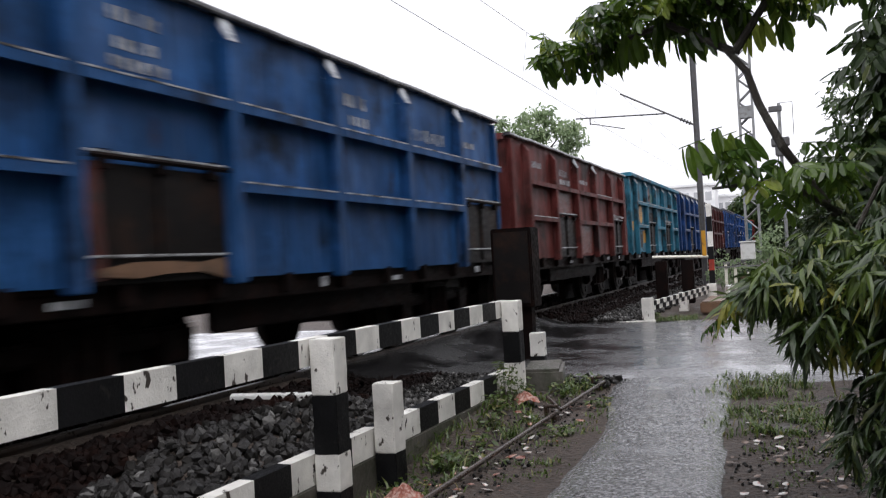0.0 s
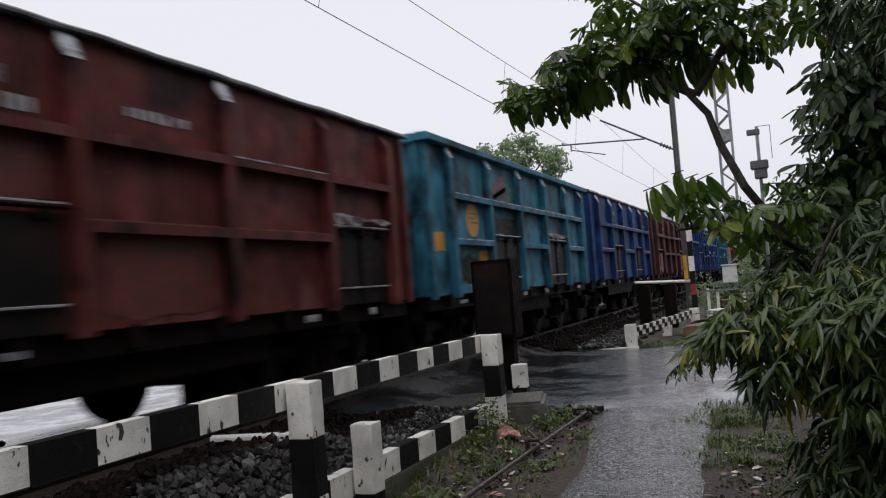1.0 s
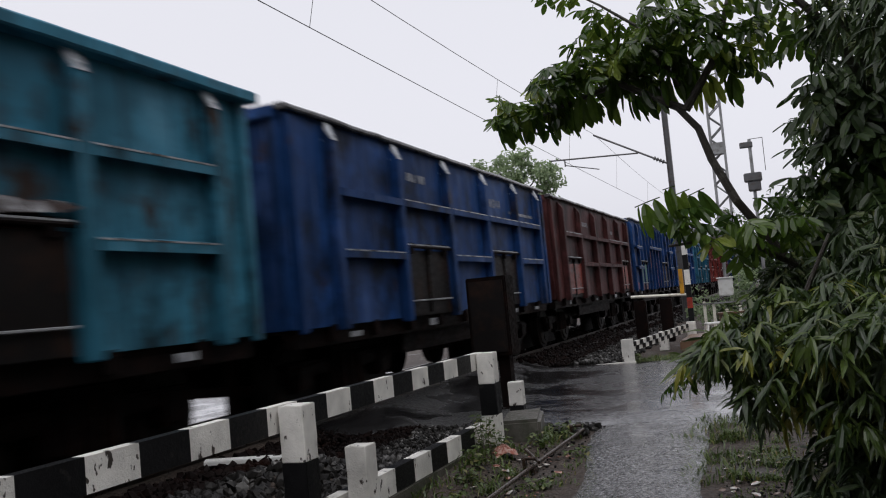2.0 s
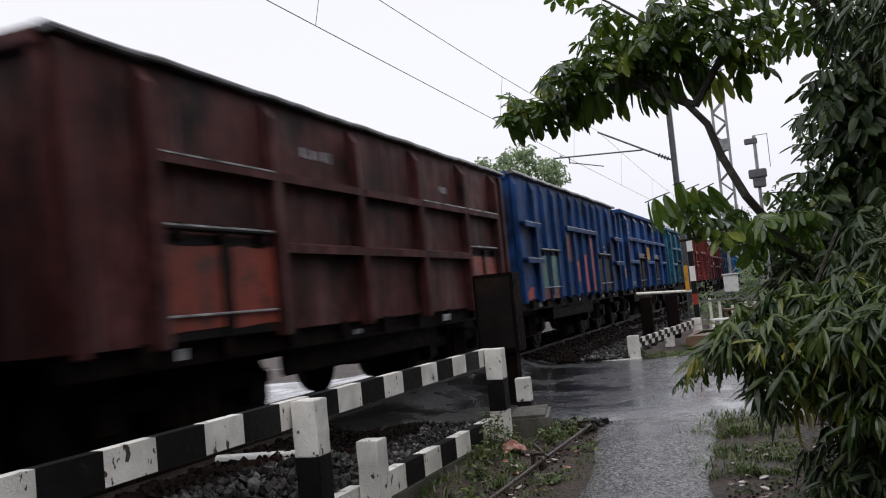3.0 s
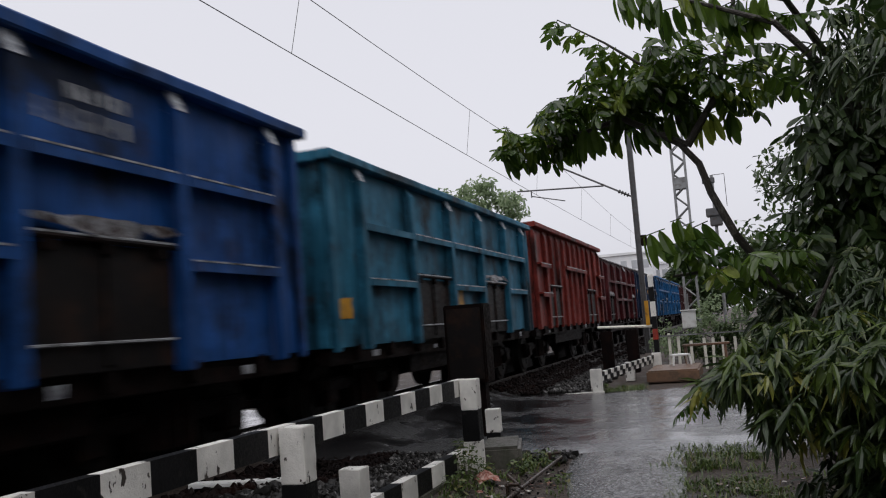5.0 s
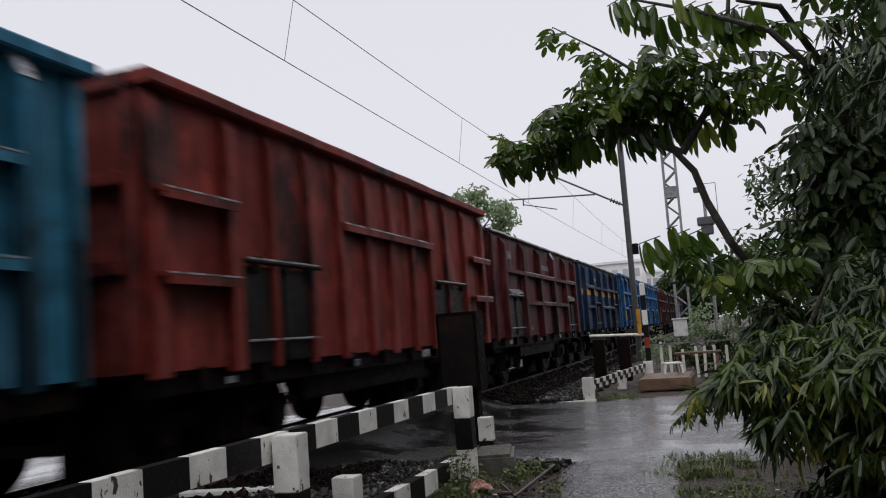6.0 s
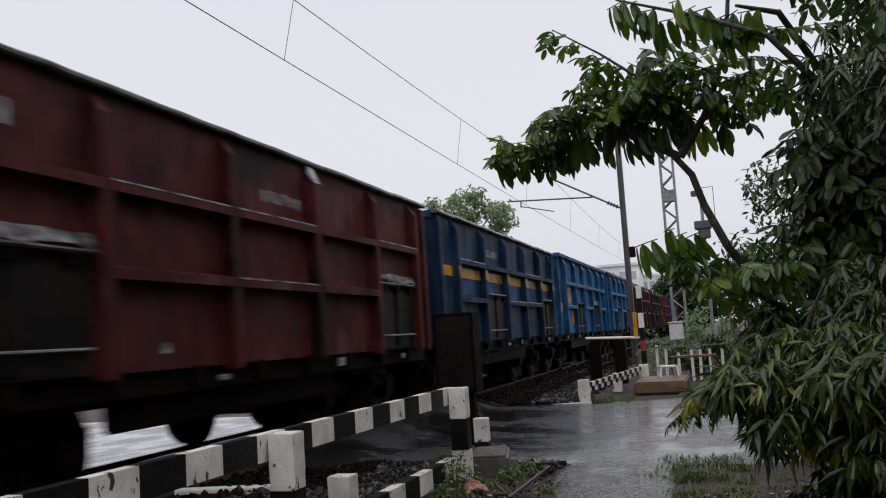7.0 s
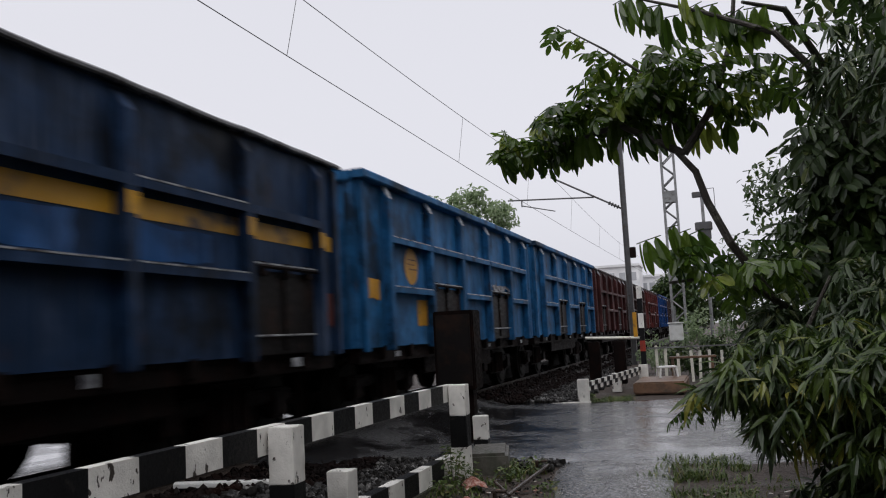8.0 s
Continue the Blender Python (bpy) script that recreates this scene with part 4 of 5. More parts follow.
for z0, z1, m in ((0.5, 0.85, BLACK), (0.85, 1.1, ORANGE), (1.1, 1.4, BLACK), (1.4, 1.75, WHITE), (1.75, 2.1, BLACK), (2.1, 2.4, WHITE)):
    bm = bmesh.new()
    box(bm, -0.06, 0.06, -0.05, 0.05, z0, z1)
    part("stand_band", bm, m, boom)
bm = bmesh.new()
box(bm, -0.19, -0.1, -0.04, 0.04, 1.2, 1.78)
part("yellow_upright", bm, YELLOW, boom)
bm = bmesh.new()
tube(bm, (-0.02, 0, 1.17), (-1.35, 0, 1.22), 0.035)
part("boom_arm", bm, CREAM, boom)
for x in (-0.55, -1.15):
    bm = bmesh.new()
    box(bm, x - 0.14, x + 0.14, -0.08, 0.08, 0.1, 1.12, 0.02)
    part("counterweight", bm, UNDER, boom)
railing = thing("railing", (-1.98, 23.0, 0.1), "cream painted picket railing on the platform", "railing")
for x, top, lean in ((-0.02, 0.84, 0), (0.19, 0.78, 1), (0.5, 0.62, 0), (0.83, 0.68, -1), (1.01, 0.67, 2), (1.26, 0.68, 0), (1.55, 0.66, 0), (1.9, 0.64, -2), (2.3, 0.66, 1)):
    bm = bmesh.new()
    box(bm, -0.035, 0.035, -0.025, 0.025, -0.1, top, 0.008)
    part("picket", bm, CREAM, railing).matrix_basis = pose(x, 0, 0, 0, lean, 0)
for z in (0.76,):
    bm = bmesh.new()
    box(bm, -0.25, 2.5, -0.05, -0.025, z, z + 0.035)
    part("rail", bm, GALV, railing)

stool = thing("plastic_chair", (-1.62, 20.5, 0.29, 0, 0, 15), "white plastic garden chair on the slab", "chair")
bm = bmesh.new()
box(bm, -0.2, 0.2, -0.2, 0.2, 0.2, 0.24, 0.015)
part("seat", bm, PLASTIC, stool)
for x in (-0.17, 0.17):
    for y in (-0.17, 0.17):
        bm = bmesh.new()
        tube(bm, (x, y, 0.2), (x * 1.15, y * 1.15, 0), 0.025, 0.02)
        part("leg", bm, PLASTIC, stool)
table = thing("wooden_bench", (-1.15, 21.4, 0.1), "brown wooden bench beside the railing", "bench")
bm = bmesh.new()
box(bm, -0.45, 0.6, -0.15, 0.15, 0.55, 0.6, 0.01)
part("seat", bm, BROWN_SLAB, table)
for x in (-0.38, 0.5):
    bm = bmesh.new()
    box(bm, x - 0.03, x + 0.03, -0.12, 0.12, 0, 0.55)
    part("leg", bm, BROWN_SLAB, table)

meter = thing("meter_box", (-1.62, 26, 0), "pale grey equipment box on a post", "equipment box")
bm = bmesh.new()
box(bm, -0.19, 0.19, -0.12, 0.12, 0.98, 1.46, 0.02)
part("body", bm, PLASTIC, meter)
bm = bmesh.new()
box(bm, -0.22, 0.22, -0.15, 0.15, 1.46, 1.5, 0.01)
part("lid", bm, PLASTIC, meter)
bm = bmesh.new()
tube(bm, (0, 0, 0), (0, 0, 0.98), 0.04)
part("post", bm, GALV, meter)
bm = bmesh.new()
tube(bm, (0, 0, 1.5), (0, 0, 1.95), 0.03)
part("conduit", bm, GALV, meter)

# faint blocks of flats on the horizon, haze put into walls and windows
for x, y, w, h in ((-17.5, 150, 4.5, 11.5), (-13.0, 160, 3.5, 10.0)):
    b = thing("apartment_building", (x, y, 0), "pale block of flats far beyond the railway", "building", "distant blocks of flats")
    bm = bmesh.new()
    box(bm, -w, w, 0, 8, 0, h)
    part("wall", bm, PALEWALL, b)
    bm = bmesh.new()
    box(bm, -w - 0.3, w + 0.3, -0.3, 8.3, h, h + 0.4)
    part("roof", bm, PALEWALL, b)
    for fl in range(3):
        for c in range(5):
            bm = bmesh.new()
            cx = -w + (c + 0.5) * 2 * w / 5
            box(bm, cx - 0.5, cx + 0.5, -0.06, 0.02, h - 2.4 - 3 * fl, h - 1.0 - 3 * fl)
            part("window", bm, GLASS, b)

# ---- foliage ----
def leaflet(vs, fs, m, length, wide, droop, blunt=False):
    """One leaf blade, folded along its midrib and bent down towards the tip."""
    stations = ((0, 0), (0.12, 0.62), (0.34, 0.95), (0.62, 1.0), (0.87, 0.66), (1, 0)) if blunt else ((0, 0), (0.28, 0.8), (0.62, 1.0), (1, 0))
    k = len(vs)
    for u, w in stations:
        z = -droop * length * u * u
        vs.append((m @ Vector((0, u * length, z - 0.12 * wide * w)))[:])
        if w:
            for s in (-1, 1):
                vs.append((m @ Vector((s * wide * 0.5 * w, u * length, z + 0.06 * wide)))[:])
    last = len(vs) - 1
    fs += [(k, k + 1, k + 2), (k, k + 3, k + 1)]
    for a in range(k + 1, last - 3, 3):
        fs += [(a, a + 3, a + 4, a + 1), (a, a + 2, a + 5, a + 3)]
    fs += [(last - 3, last, last - 2), (last - 3, last - 1, last)]


def compound_leaf(rnd, pairs=4, length=0.105, wide=0.043, hang=0.0):
    """A pinnate leaf: a thin stalk with pairs of blunt leaflets and one at the end."""
    vs, fs = [], []
    for i in range(pairs):
        y = 0.03 + 0.05 * i
        for s in (-1, 1):
            tilt = rnd.uniform(-45, -5) * (1 - hang) + rnd.uniform(-88, -72) * hang
            m = pose(0, y, -0.25 * y * y, tilt, rnd.uniform(-25, 25), -s * rnd.uniform(50, 75))
            leaflet(vs, fs, m, length * rnd.uniform(0.75, 1.15), wide * rnd.uniform(0.8, 1.1), rnd.uniform(0.05, 0.35), True)
    y = 0.03 + 0.05 * pairs
    leaflet(vs, fs, pose(0, y - 0.02, -0.25 * y * y, rnd.uniform(-40, -10) - 40 * hang, 0, 0), length, wide, 0.2, True)
    k = len(vs)
    for u in range(5):
        yy = y * u / 4
        vs += [(-0.003, yy, -0.25 * yy * yy), (0.003, yy, -0.25 * yy * yy), (0, yy, -0.25 * yy * yy - 0.005)]
    for u in range(4):
        a = k + 3 * u
        fs += [(a, a + 1, a + 4, a + 3), (a + 1, a + 2, a + 5, a + 4), (a + 2, a, a + 3, a + 5)]
    return vs, fs


def whorl(rnd, count=9, length=0.13, wide=0.026):
    """A drooping rosette of long narrow leaves at a twig's end."""
    vs, fs = [], []
    for i in range(count):
        m = pose(0, 0, rnd.uniform(-0.05, 0.03), rnd.uniform(-60, 10), rnd.uniform(-20, 20), i * 360 / count + rnd.uniform(-18, 18))
        leaflet(vs, fs, m, length * rnd.uniform(0.65, 1.15), wide * rnd.uniform(0.8, 1.15), rnd.uniform(0.3, 1.0))
    return vs, fs


def in_ball(rnd):
    while True:
        p = Vector((rnd.uniform(-1, 1), rnd.uniform(-1, 1), rnd.uniform(-1, 1)))
        if p.length < 1:
            return p


def scatter(rnd, clumps, size=1.0):
    """Poses filling the clumps: (centre, radii, count, lean)."""
    out = []
    for c, r, count, lean in clumps:
        for _ in range(count):
            p = in_ball(rnd)
            q = Vector(c) + Vector((p.x * r[0], p.y * r[1], p.z * r[2]))
            heading = math.degrees(math.atan2(-(p.x * r[0] - lean * 0.6), p.y * r[1])) + rnd.uniform(-70, 70)
            out.append(pose(*q, rnd.uniform(-45, 12), rnd.uniform(-25, 25), heading) @ Matrix.Scale(size, 4))
    return out


def foliage(parent, name, variants, poses, single, mat_one, mat_mass, mass_label):
    """The nearest leaves as pieces of their own, the rest joined."""
    datas = []
    for vs, fs in variants:
        me = bpy.data.meshes.new(name)
        me.from_pydata(vs, [], fs)
        me.materials.append(mat_one)
        datas.append(me)
    for i, m in enumerate(poses[:single]):
        o = new(name, datas[i % len(datas)])
        o.parent = parent
        o.matrix_basis = m
    vs, fs = [], []
    for i, m in enumerate(poses[single:]):
        v, f = variants[i % len(variants)]
        k = len(vs)
        vs += [(m @ Vector(p))[:] for p in v]
        fs += [tuple(a + k for a in g) for g in f]
    if vs:
        tagged(raw("leaf_mass", vs, fs, mat_mass, parent, mass_label), kind="stuff")


def limb(bm, points, r0, r1, seg=8):
    k = len(points) - 1
    for i in range(k):
        a, b = Vector(points[i]), Vector(points[i + 1])
        ra, rb = r0 + (r1 - r0) * i / k, r0 + (r1 - r0) * (i + 1) / k
        tube(bm, a, b + (b - a).normalized() * rb * 0.5, ra, rb, seg)


rl = random.Random(11)
LEAVES = [compound_leaf(rl, p) for p in (3, 4, 4, 5)]
HANGING = [compound_leaf(rl, p, 0.165, 0.05, 1.0) for p in (1, 2, 2)]
WHORLS = [whorl(rl, c) for c in (8, 9, 11, 12)]

# the broad-leaved tree over the footpath
tree = thing("tree", (0, 0, 0), "wet broad-leaved tree leaning over the footpath", "tree")
bm = bmesh.new()
limb(bm, [(0.6, 5.5, -0.1), (0.45, 5.5, 0.9), (0.36, 5.5, 1.5), (0.37, 5.5, 1.95), (0.49, 5.5, 2.43), (0.62, 5.5, 2.8), (0.8, 5.5, 3.6)], 0.10, 0.05, 10)
part("trunk", bm, BARK, tree)
for pts, r0, r1 in (
    ([(0.6, 5.55, 0.7), (0.0, 5.0, 1.4), (-0.29, 4.75, 1.84), (-0.385, 4.75, 2.06), (-0.43, 4.75, 2.22), (-0.52, 4.75, 2.34), (-0.62, 4.8, 2.46)], 0.024, 0.014),
    ([(-0.48, 4.75, 2.32), (-0.8, 4.8, 2.52), (-1.1, 4.9, 2.48), (-1.38, 4.95, 2.42)], 0.022, 0.006),
    ([(-0.48, 4.75, 2.32), (-0.32, 4.75, 2.55), (-0.2, 4.75, 2.9), (-0.15, 4.7, 3.3)], 0.022, 0.008),
    ([(-0.56, 4.76, 2.4), (-0.6, 4.74, 2.65), (-0.62, 4.72, 2.88)], 0.011, 0.004),
    ([(0.52, 5.5, 2.3), (0.3, 5.1, 2.7), (0.05, 4.6, 2.95), (-0.15, 4.4, 2.95)], 0.03, 0.008),
    ([(0.5, 5.5, 2.2), (0.19, 4.4, 2.5), (-0.03, 4.3, 2.75), (-0.34, 4.3, 2.9), (-0.7, 4.3, 3.04)], 0.024, 0.005),
    ([(-0.5, 4.76, 2.45), (-0.67, 4.75, 2.78), (-0.85, 4.75, 2.93), (-1.09, 4.75, 3.1)], 0.012, 0.003),
    ([(0.5, 5.5, 1.3), (0.1, 4.8, 1.4), (-0.3, 4.4, 1.66), (-0.58, 4.3, 1.64)], 0.025, 0.006),
    ([(0.55, 5.5, 2.0), (0.9, 5.1, 2.6), (1.2, 4.8, 3.0)], 0.04, 0.015),
):
    bm = bmesh.new()
    limb(bm, pts, r0, r1)
    part("limb", bm, BARK, tree)
near = scatter(rl, [
    ((-1.34, 4.95, 2.53), (0.19, 0.18, 0.09), 22, -0.4),
    ((-1.05, 4.85, 2.60), (0.24, 0.18, 0.10), 30, -0.3),
    ((-0.78, 4.78, 2.66), (0.24, 0.18, 0.12), 32, -0.25),
    ((-0.52, 4.75, 2.70), (0.24, 0.18, 0.14), 32, -0.2),
    ((-0.25, 4.72, 2.66), (0.24, 0.18, 0.18), 24, -0.2),
    ((-0.60, 4.72, 2.84), (0.26, 0.15, 0.08), 18, -0.2),
    ((-0.10, 4.40, 2.78), (0.16, 0.2, 0.10), 5, -0.2),
    ((-0.50, 4.30, 1.76), (0.14, 0.16, 0.04), 6, -0.4),
    ((-0.24, 4.40, 1.72), (0.18, 0.22, 0.10), 22, -0.2),
    ((-1.48, 4.95, 2.46), (0.08, 0.15, 0.05), 8, -0.4),
], 0.82)
rl.shuffle(near)
# a leafy spray that stands above the branch
spray = []
for i in range(9):
    u = i / 8
    at = (-0.67 - 0.42 * u, 4.75, 2.78 + 0.32 * u)
    spray.append(pose(*at, rl.uniform(-25, 25), rl.uniform(-20, 20), (20, 120)[i % 2] + rl.uniform(-20, 20)) @ Matrix.Scale(0.7, 4))
# leaves that hang from the underside of the branches
droop = []
for (x0, z0), (x1, z1), y, count in (((-1.46, 2.47), (-0.62, 2.52), 4.88, 13), ((-0.62, 2.52), (-0.2, 2.5), 4.8, 6), ((-0.68, 3.03), (0.02, 2.86), 4.3, 13), ((-0.66, 1.86), (-0.36, 1.9), 4.3, 4)):
    for i in range(count):
        u = (i + rl.uniform(0.1, 0.9)) / count
        droop.append(pose(x0 + (x1 - x0) * u, y + rl.uniform(-0.14, 0.14), z0 + (z1 - z0) * u + rl.uniform(-0.03, 0.03), rl.uniform(-20, 5), rl.uniform(-15, 15), rl.uniform(20, 140)) @ Matrix.Scale(rl.uniform(0.8, 1.05), 4))
mass = scatter(rl, [
    ((0.24, 5.2, 2.62), (0.26, 0.4, 0.36), 20, -0.1),
    ((0.30, 5.3, 2.25), (0.2, 0.4, 0.28), 60, 0),
    ((0.42, 5.4, 2.15), (0.26, 0.5, 0.42), 90, -0.1),
    ((0.62, 5.5, 2.4), (0.24, 0.5, 0.4), 80, 0),
    ((0.26, 5.2, 1.76), (0.26, 0.45, 0.28), 95, -0.1),
    ((0.55, 5.6, 1.6), (0.35, 0.5, 0.5), 100, 0),
    ((0.66, 5.0, 2.5), (0.36, 0.5, 0.6), 30, 0),
    ((0.95, 4.6, 3.0), (0.5, 0.7, 0.5), 24, 0),
    ((0.5, 5.2, 3.5), (0.5, 0.6, 0.3), 20, 0),
])
foliage(tree, "leaf", LEAVES, near + spray + mass, len(near) + len(spray), LEAF, LEAF_MASS, "dense wet leaves, inner shade put into their dark green")
foliage(tree, "hanging_leaf", HANGING, droop, len(droop), LEAF, LEAF_MASS, "")

# the shrub with long drooping leaves
shrub = thing("shrub", (0, 0, 0), "leafy shrub with long drooping wet leaves", "shrub")
for pts in (
    [(0.34, 3.5, -0.05), (0.24, 3.45, 0.6), (-0.1, 3.35, 1.2)],
    [(0.28, 3.5, -0.05), (0.28, 3.3, 0.6), (0.2, 3.2, 1.2)],
    [(0.3, 3.55, -0.05), (0.5, 3.4, 0.7), (0.55, 3.3, 1.3)],
    [(0.32, 3.5, -0.05), (0.2, 3.4, 0.6), (-0.25, 3.4, 1.2)],
    [(0.3, 3.5, -0.05), (0.1, 3.7, 0.7), (-0.1, 3.8, 1.3), (0.05, 3.8, 1.6)],
):
    bm = bmesh.new()
    limb(bm, pts, 0.022, 0.006, 6)
    part("stem", bm, BARK, shrub)
outer = [
    ((-0.22, 3.35, 1.27), (0.20, 0.25, 0.09), 48, -0.3),
    ((-0.14, 3.30, 1.12), (0.17, 0.25, 0.10), 26, -0.4),
    ((0.10, 3.15, 1.27), (0.24, 0.3, 0.10), 60, -0.1),
    ((0.13, 3.15, 1.06), (0.22, 0.3, 0.14), 24, -0.1),
    ((-0.40, 3.55, 1.20), (0.13, 0.12, 0.04), 8, -0.4),
    ((-0.02, 3.45, 1.38), (0.22, 0.25, 0.06), 30, -0.2),
    ((0.28, 3.3, 1.40), (0.2, 0.25, 0.08), 30, -0.1),
]
tips = scatter(rl, outer, 0.7)
rl.shuffle(tips)
body = scatter(rl, outer, 0.66) + scatter(rl, [
    ((0.02, 3.4, 0.78), (0.20, 0.25, 0.18), 90, 0),
    ((0.12, 3.3, 0.5), (0.18, 0.25, 0.24), 110, 0),
    ((0.20, 3.5, 1.02), (0.26, 0.3, 0.30), 240, 0),
    ((0.5, 3.4, 0.95), (0.36, 0.4, 0.45), 240, 0),
    ((0.27, 3.4, 0.68), (0.16, 0.3, 0.3), 190, 0),
    ((0.13, 3.4, 0.70), (0.10, 0.25, 0.26), 80, 0),
    ((0.40, 3.5, 0.3), (0.18, 0.3, 0.3), 120, 0),
    ((0.36, 3.5, 2.3), (0.16, 0.25, 0.2), 40, -0.2),
    ((0.25, 4.3, 2.5), (0.16, 0.3, 0.25), 40, -0.2),
    ((0.3, 4.0, 1.45), (0.3, 0.3, 0.25), 120, 0),
    ((-0.10, 4.7, 1.42), (0.15, 0.3, 0.12), 70, -0.2),
    ((0.20, 4.8, 1.38), (0.2, 0.3, 0.2), 110, 0),
    ((0.32, 4.6, 1.0), (0.25, 0.3, 0.3), 130, 0),
], 0.7)
foliage(shrub, "leaf_whorl", WHORLS, tips + body, len(tips), LANCE, LANCE_MASS, "dense long leaves, inner shade put into their green")


sprig = [pose(-0.38 - 0.03 * i, 3.6 + rl.uniform(-0.04, 0.04), 1.17 - 0.01 * i, rl.uniform(-75, -20), rl.uniform(-20, 20), 60 + rl.uniform(-50, 60)) @ Matrix.Scale(0.4, 4) for i in range(6)]
foliage(shrub, "leaf", LEAVES, sprig, len(sprig), LEAF, LEAF_MASS, "")


def leafy(name, label, trunk_pts, r, clumps, size, material, seed, category="tree"):
    """A more distant tree or bush: trunk, limbs and a ragged crown of small leaves."""
    rnd = random.Random(seed)
    t = thing(name, (0, 0, 0), label, category)
    bm = bmesh.new()
    limb(bm, trunk_pts, r, r * 0.45)
    top = trunk_pts[-1]
    for c, _, _ in clumps:
        limb(bm, [trunk_pts[-2], ((top[0] + c[0]) / 2, (top[1] + c[1]) / 2, (top[2] + c[2]) / 2 + 0.1), c], r * 0.4, r * 0.12, 6)
    part("trunk", bm, BARK, t)
    vs, fs = [], []
    for c, rr, count in clumps:
        subs = [(in_ball(rnd), rnd.uniform(0.25, 0.5)) for _ in range(14)]
        for _ in range(count):
            s, sr = rnd.choice(subs)
            p = s * 0.85 + in_ball(rnd) * sr
            q = Vector(c) + Vector((p.x * rr[0], p.y * rr[1], p.z * rr[2]))
            leaflet(vs, fs, pose(*q, rnd.uniform(-80, 30), rnd.uniform(-40, 40), rnd.uniform(0, 360)), size * rnd.uniform(0.6, 1.2), size * 0.4, 0.25)
    tagged(raw("crown", vs, fs, material, t), kind="stuff")
    return t


leafy("tree", "rounded green tree beyond the train, paled by painted haze", [(-16.8, 60, 0), (-16.8, 60, 5), (-16.8, 60, 8)], 0.25,
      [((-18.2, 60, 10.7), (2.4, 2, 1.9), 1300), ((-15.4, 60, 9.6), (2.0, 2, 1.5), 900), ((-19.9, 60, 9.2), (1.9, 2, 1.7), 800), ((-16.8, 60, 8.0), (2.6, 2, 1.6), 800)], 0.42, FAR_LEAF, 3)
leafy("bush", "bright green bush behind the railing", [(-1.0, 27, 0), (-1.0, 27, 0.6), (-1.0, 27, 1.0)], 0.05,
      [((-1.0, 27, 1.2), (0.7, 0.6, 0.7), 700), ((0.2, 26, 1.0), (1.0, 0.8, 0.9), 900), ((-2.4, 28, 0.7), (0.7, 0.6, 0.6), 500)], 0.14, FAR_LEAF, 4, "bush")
leafy("hedge", "dense dark green hedge behind the railing", [(0.3, 25, 0), (0.3, 25, 0.3), (0.3, 25, 0.6)], 0.04,
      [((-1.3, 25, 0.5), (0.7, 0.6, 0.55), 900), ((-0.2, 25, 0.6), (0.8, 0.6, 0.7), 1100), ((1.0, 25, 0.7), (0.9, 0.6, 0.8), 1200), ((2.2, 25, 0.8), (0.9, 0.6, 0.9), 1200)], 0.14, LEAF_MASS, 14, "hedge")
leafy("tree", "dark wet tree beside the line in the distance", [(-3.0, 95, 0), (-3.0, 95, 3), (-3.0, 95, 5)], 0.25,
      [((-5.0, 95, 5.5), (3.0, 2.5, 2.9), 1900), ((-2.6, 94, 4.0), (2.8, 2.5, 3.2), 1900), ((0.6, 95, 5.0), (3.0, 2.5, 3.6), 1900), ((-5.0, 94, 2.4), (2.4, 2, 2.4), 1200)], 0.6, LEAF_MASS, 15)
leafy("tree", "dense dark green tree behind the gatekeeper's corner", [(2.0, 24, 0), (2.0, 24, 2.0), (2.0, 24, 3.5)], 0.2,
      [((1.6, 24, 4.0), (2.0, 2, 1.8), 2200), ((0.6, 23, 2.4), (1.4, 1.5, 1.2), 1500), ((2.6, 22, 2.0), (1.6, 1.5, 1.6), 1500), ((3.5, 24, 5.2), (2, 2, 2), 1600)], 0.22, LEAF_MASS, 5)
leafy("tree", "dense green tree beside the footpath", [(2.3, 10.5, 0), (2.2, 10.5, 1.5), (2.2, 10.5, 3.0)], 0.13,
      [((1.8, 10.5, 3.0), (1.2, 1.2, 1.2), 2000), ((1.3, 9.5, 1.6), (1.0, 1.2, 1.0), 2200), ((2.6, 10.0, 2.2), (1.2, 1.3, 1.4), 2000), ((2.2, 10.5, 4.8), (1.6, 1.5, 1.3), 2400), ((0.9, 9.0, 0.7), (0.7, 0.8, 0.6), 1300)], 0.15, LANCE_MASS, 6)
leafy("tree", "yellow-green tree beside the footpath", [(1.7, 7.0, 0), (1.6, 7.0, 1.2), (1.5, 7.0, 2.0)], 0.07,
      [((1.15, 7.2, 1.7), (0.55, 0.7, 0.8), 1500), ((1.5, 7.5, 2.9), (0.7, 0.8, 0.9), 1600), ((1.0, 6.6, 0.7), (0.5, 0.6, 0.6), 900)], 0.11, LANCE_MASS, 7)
# mostly unseen trees, added to keep low sky light off the wagon sides
for k, (x, y) in enumerate(((4.4, 4), (5.0, -1), (4.2, -6), (0.5, -9), (-4.0, -12), (5.0, 9), (5.8, 15), (6.5, 22), (6.5, 30))):
    leafy("tree", "dense wet green tree added to block low sky light", [(x, y, 0), (x, y, 2), (x + 0.2, y, 3.6)], 0.18,
          [((x, y, 5.0), (2.4, 2.9, 2.0), 1700), ((x - 0.4, y + 1, 2.6), (2.0, 2.4, 1.8), 1500), ((x + 0.5, y - 1.5, 2.2), (1.8, 2.2, 2.0), 1500), ((x, y, 7.4), (2.0, 2.4, 1.7), 1100), ((x - 0.8, y, 0.9), (1.3, 2.2, 0.9), 800)], 0.36, LEAF_MASS, 20 + k)


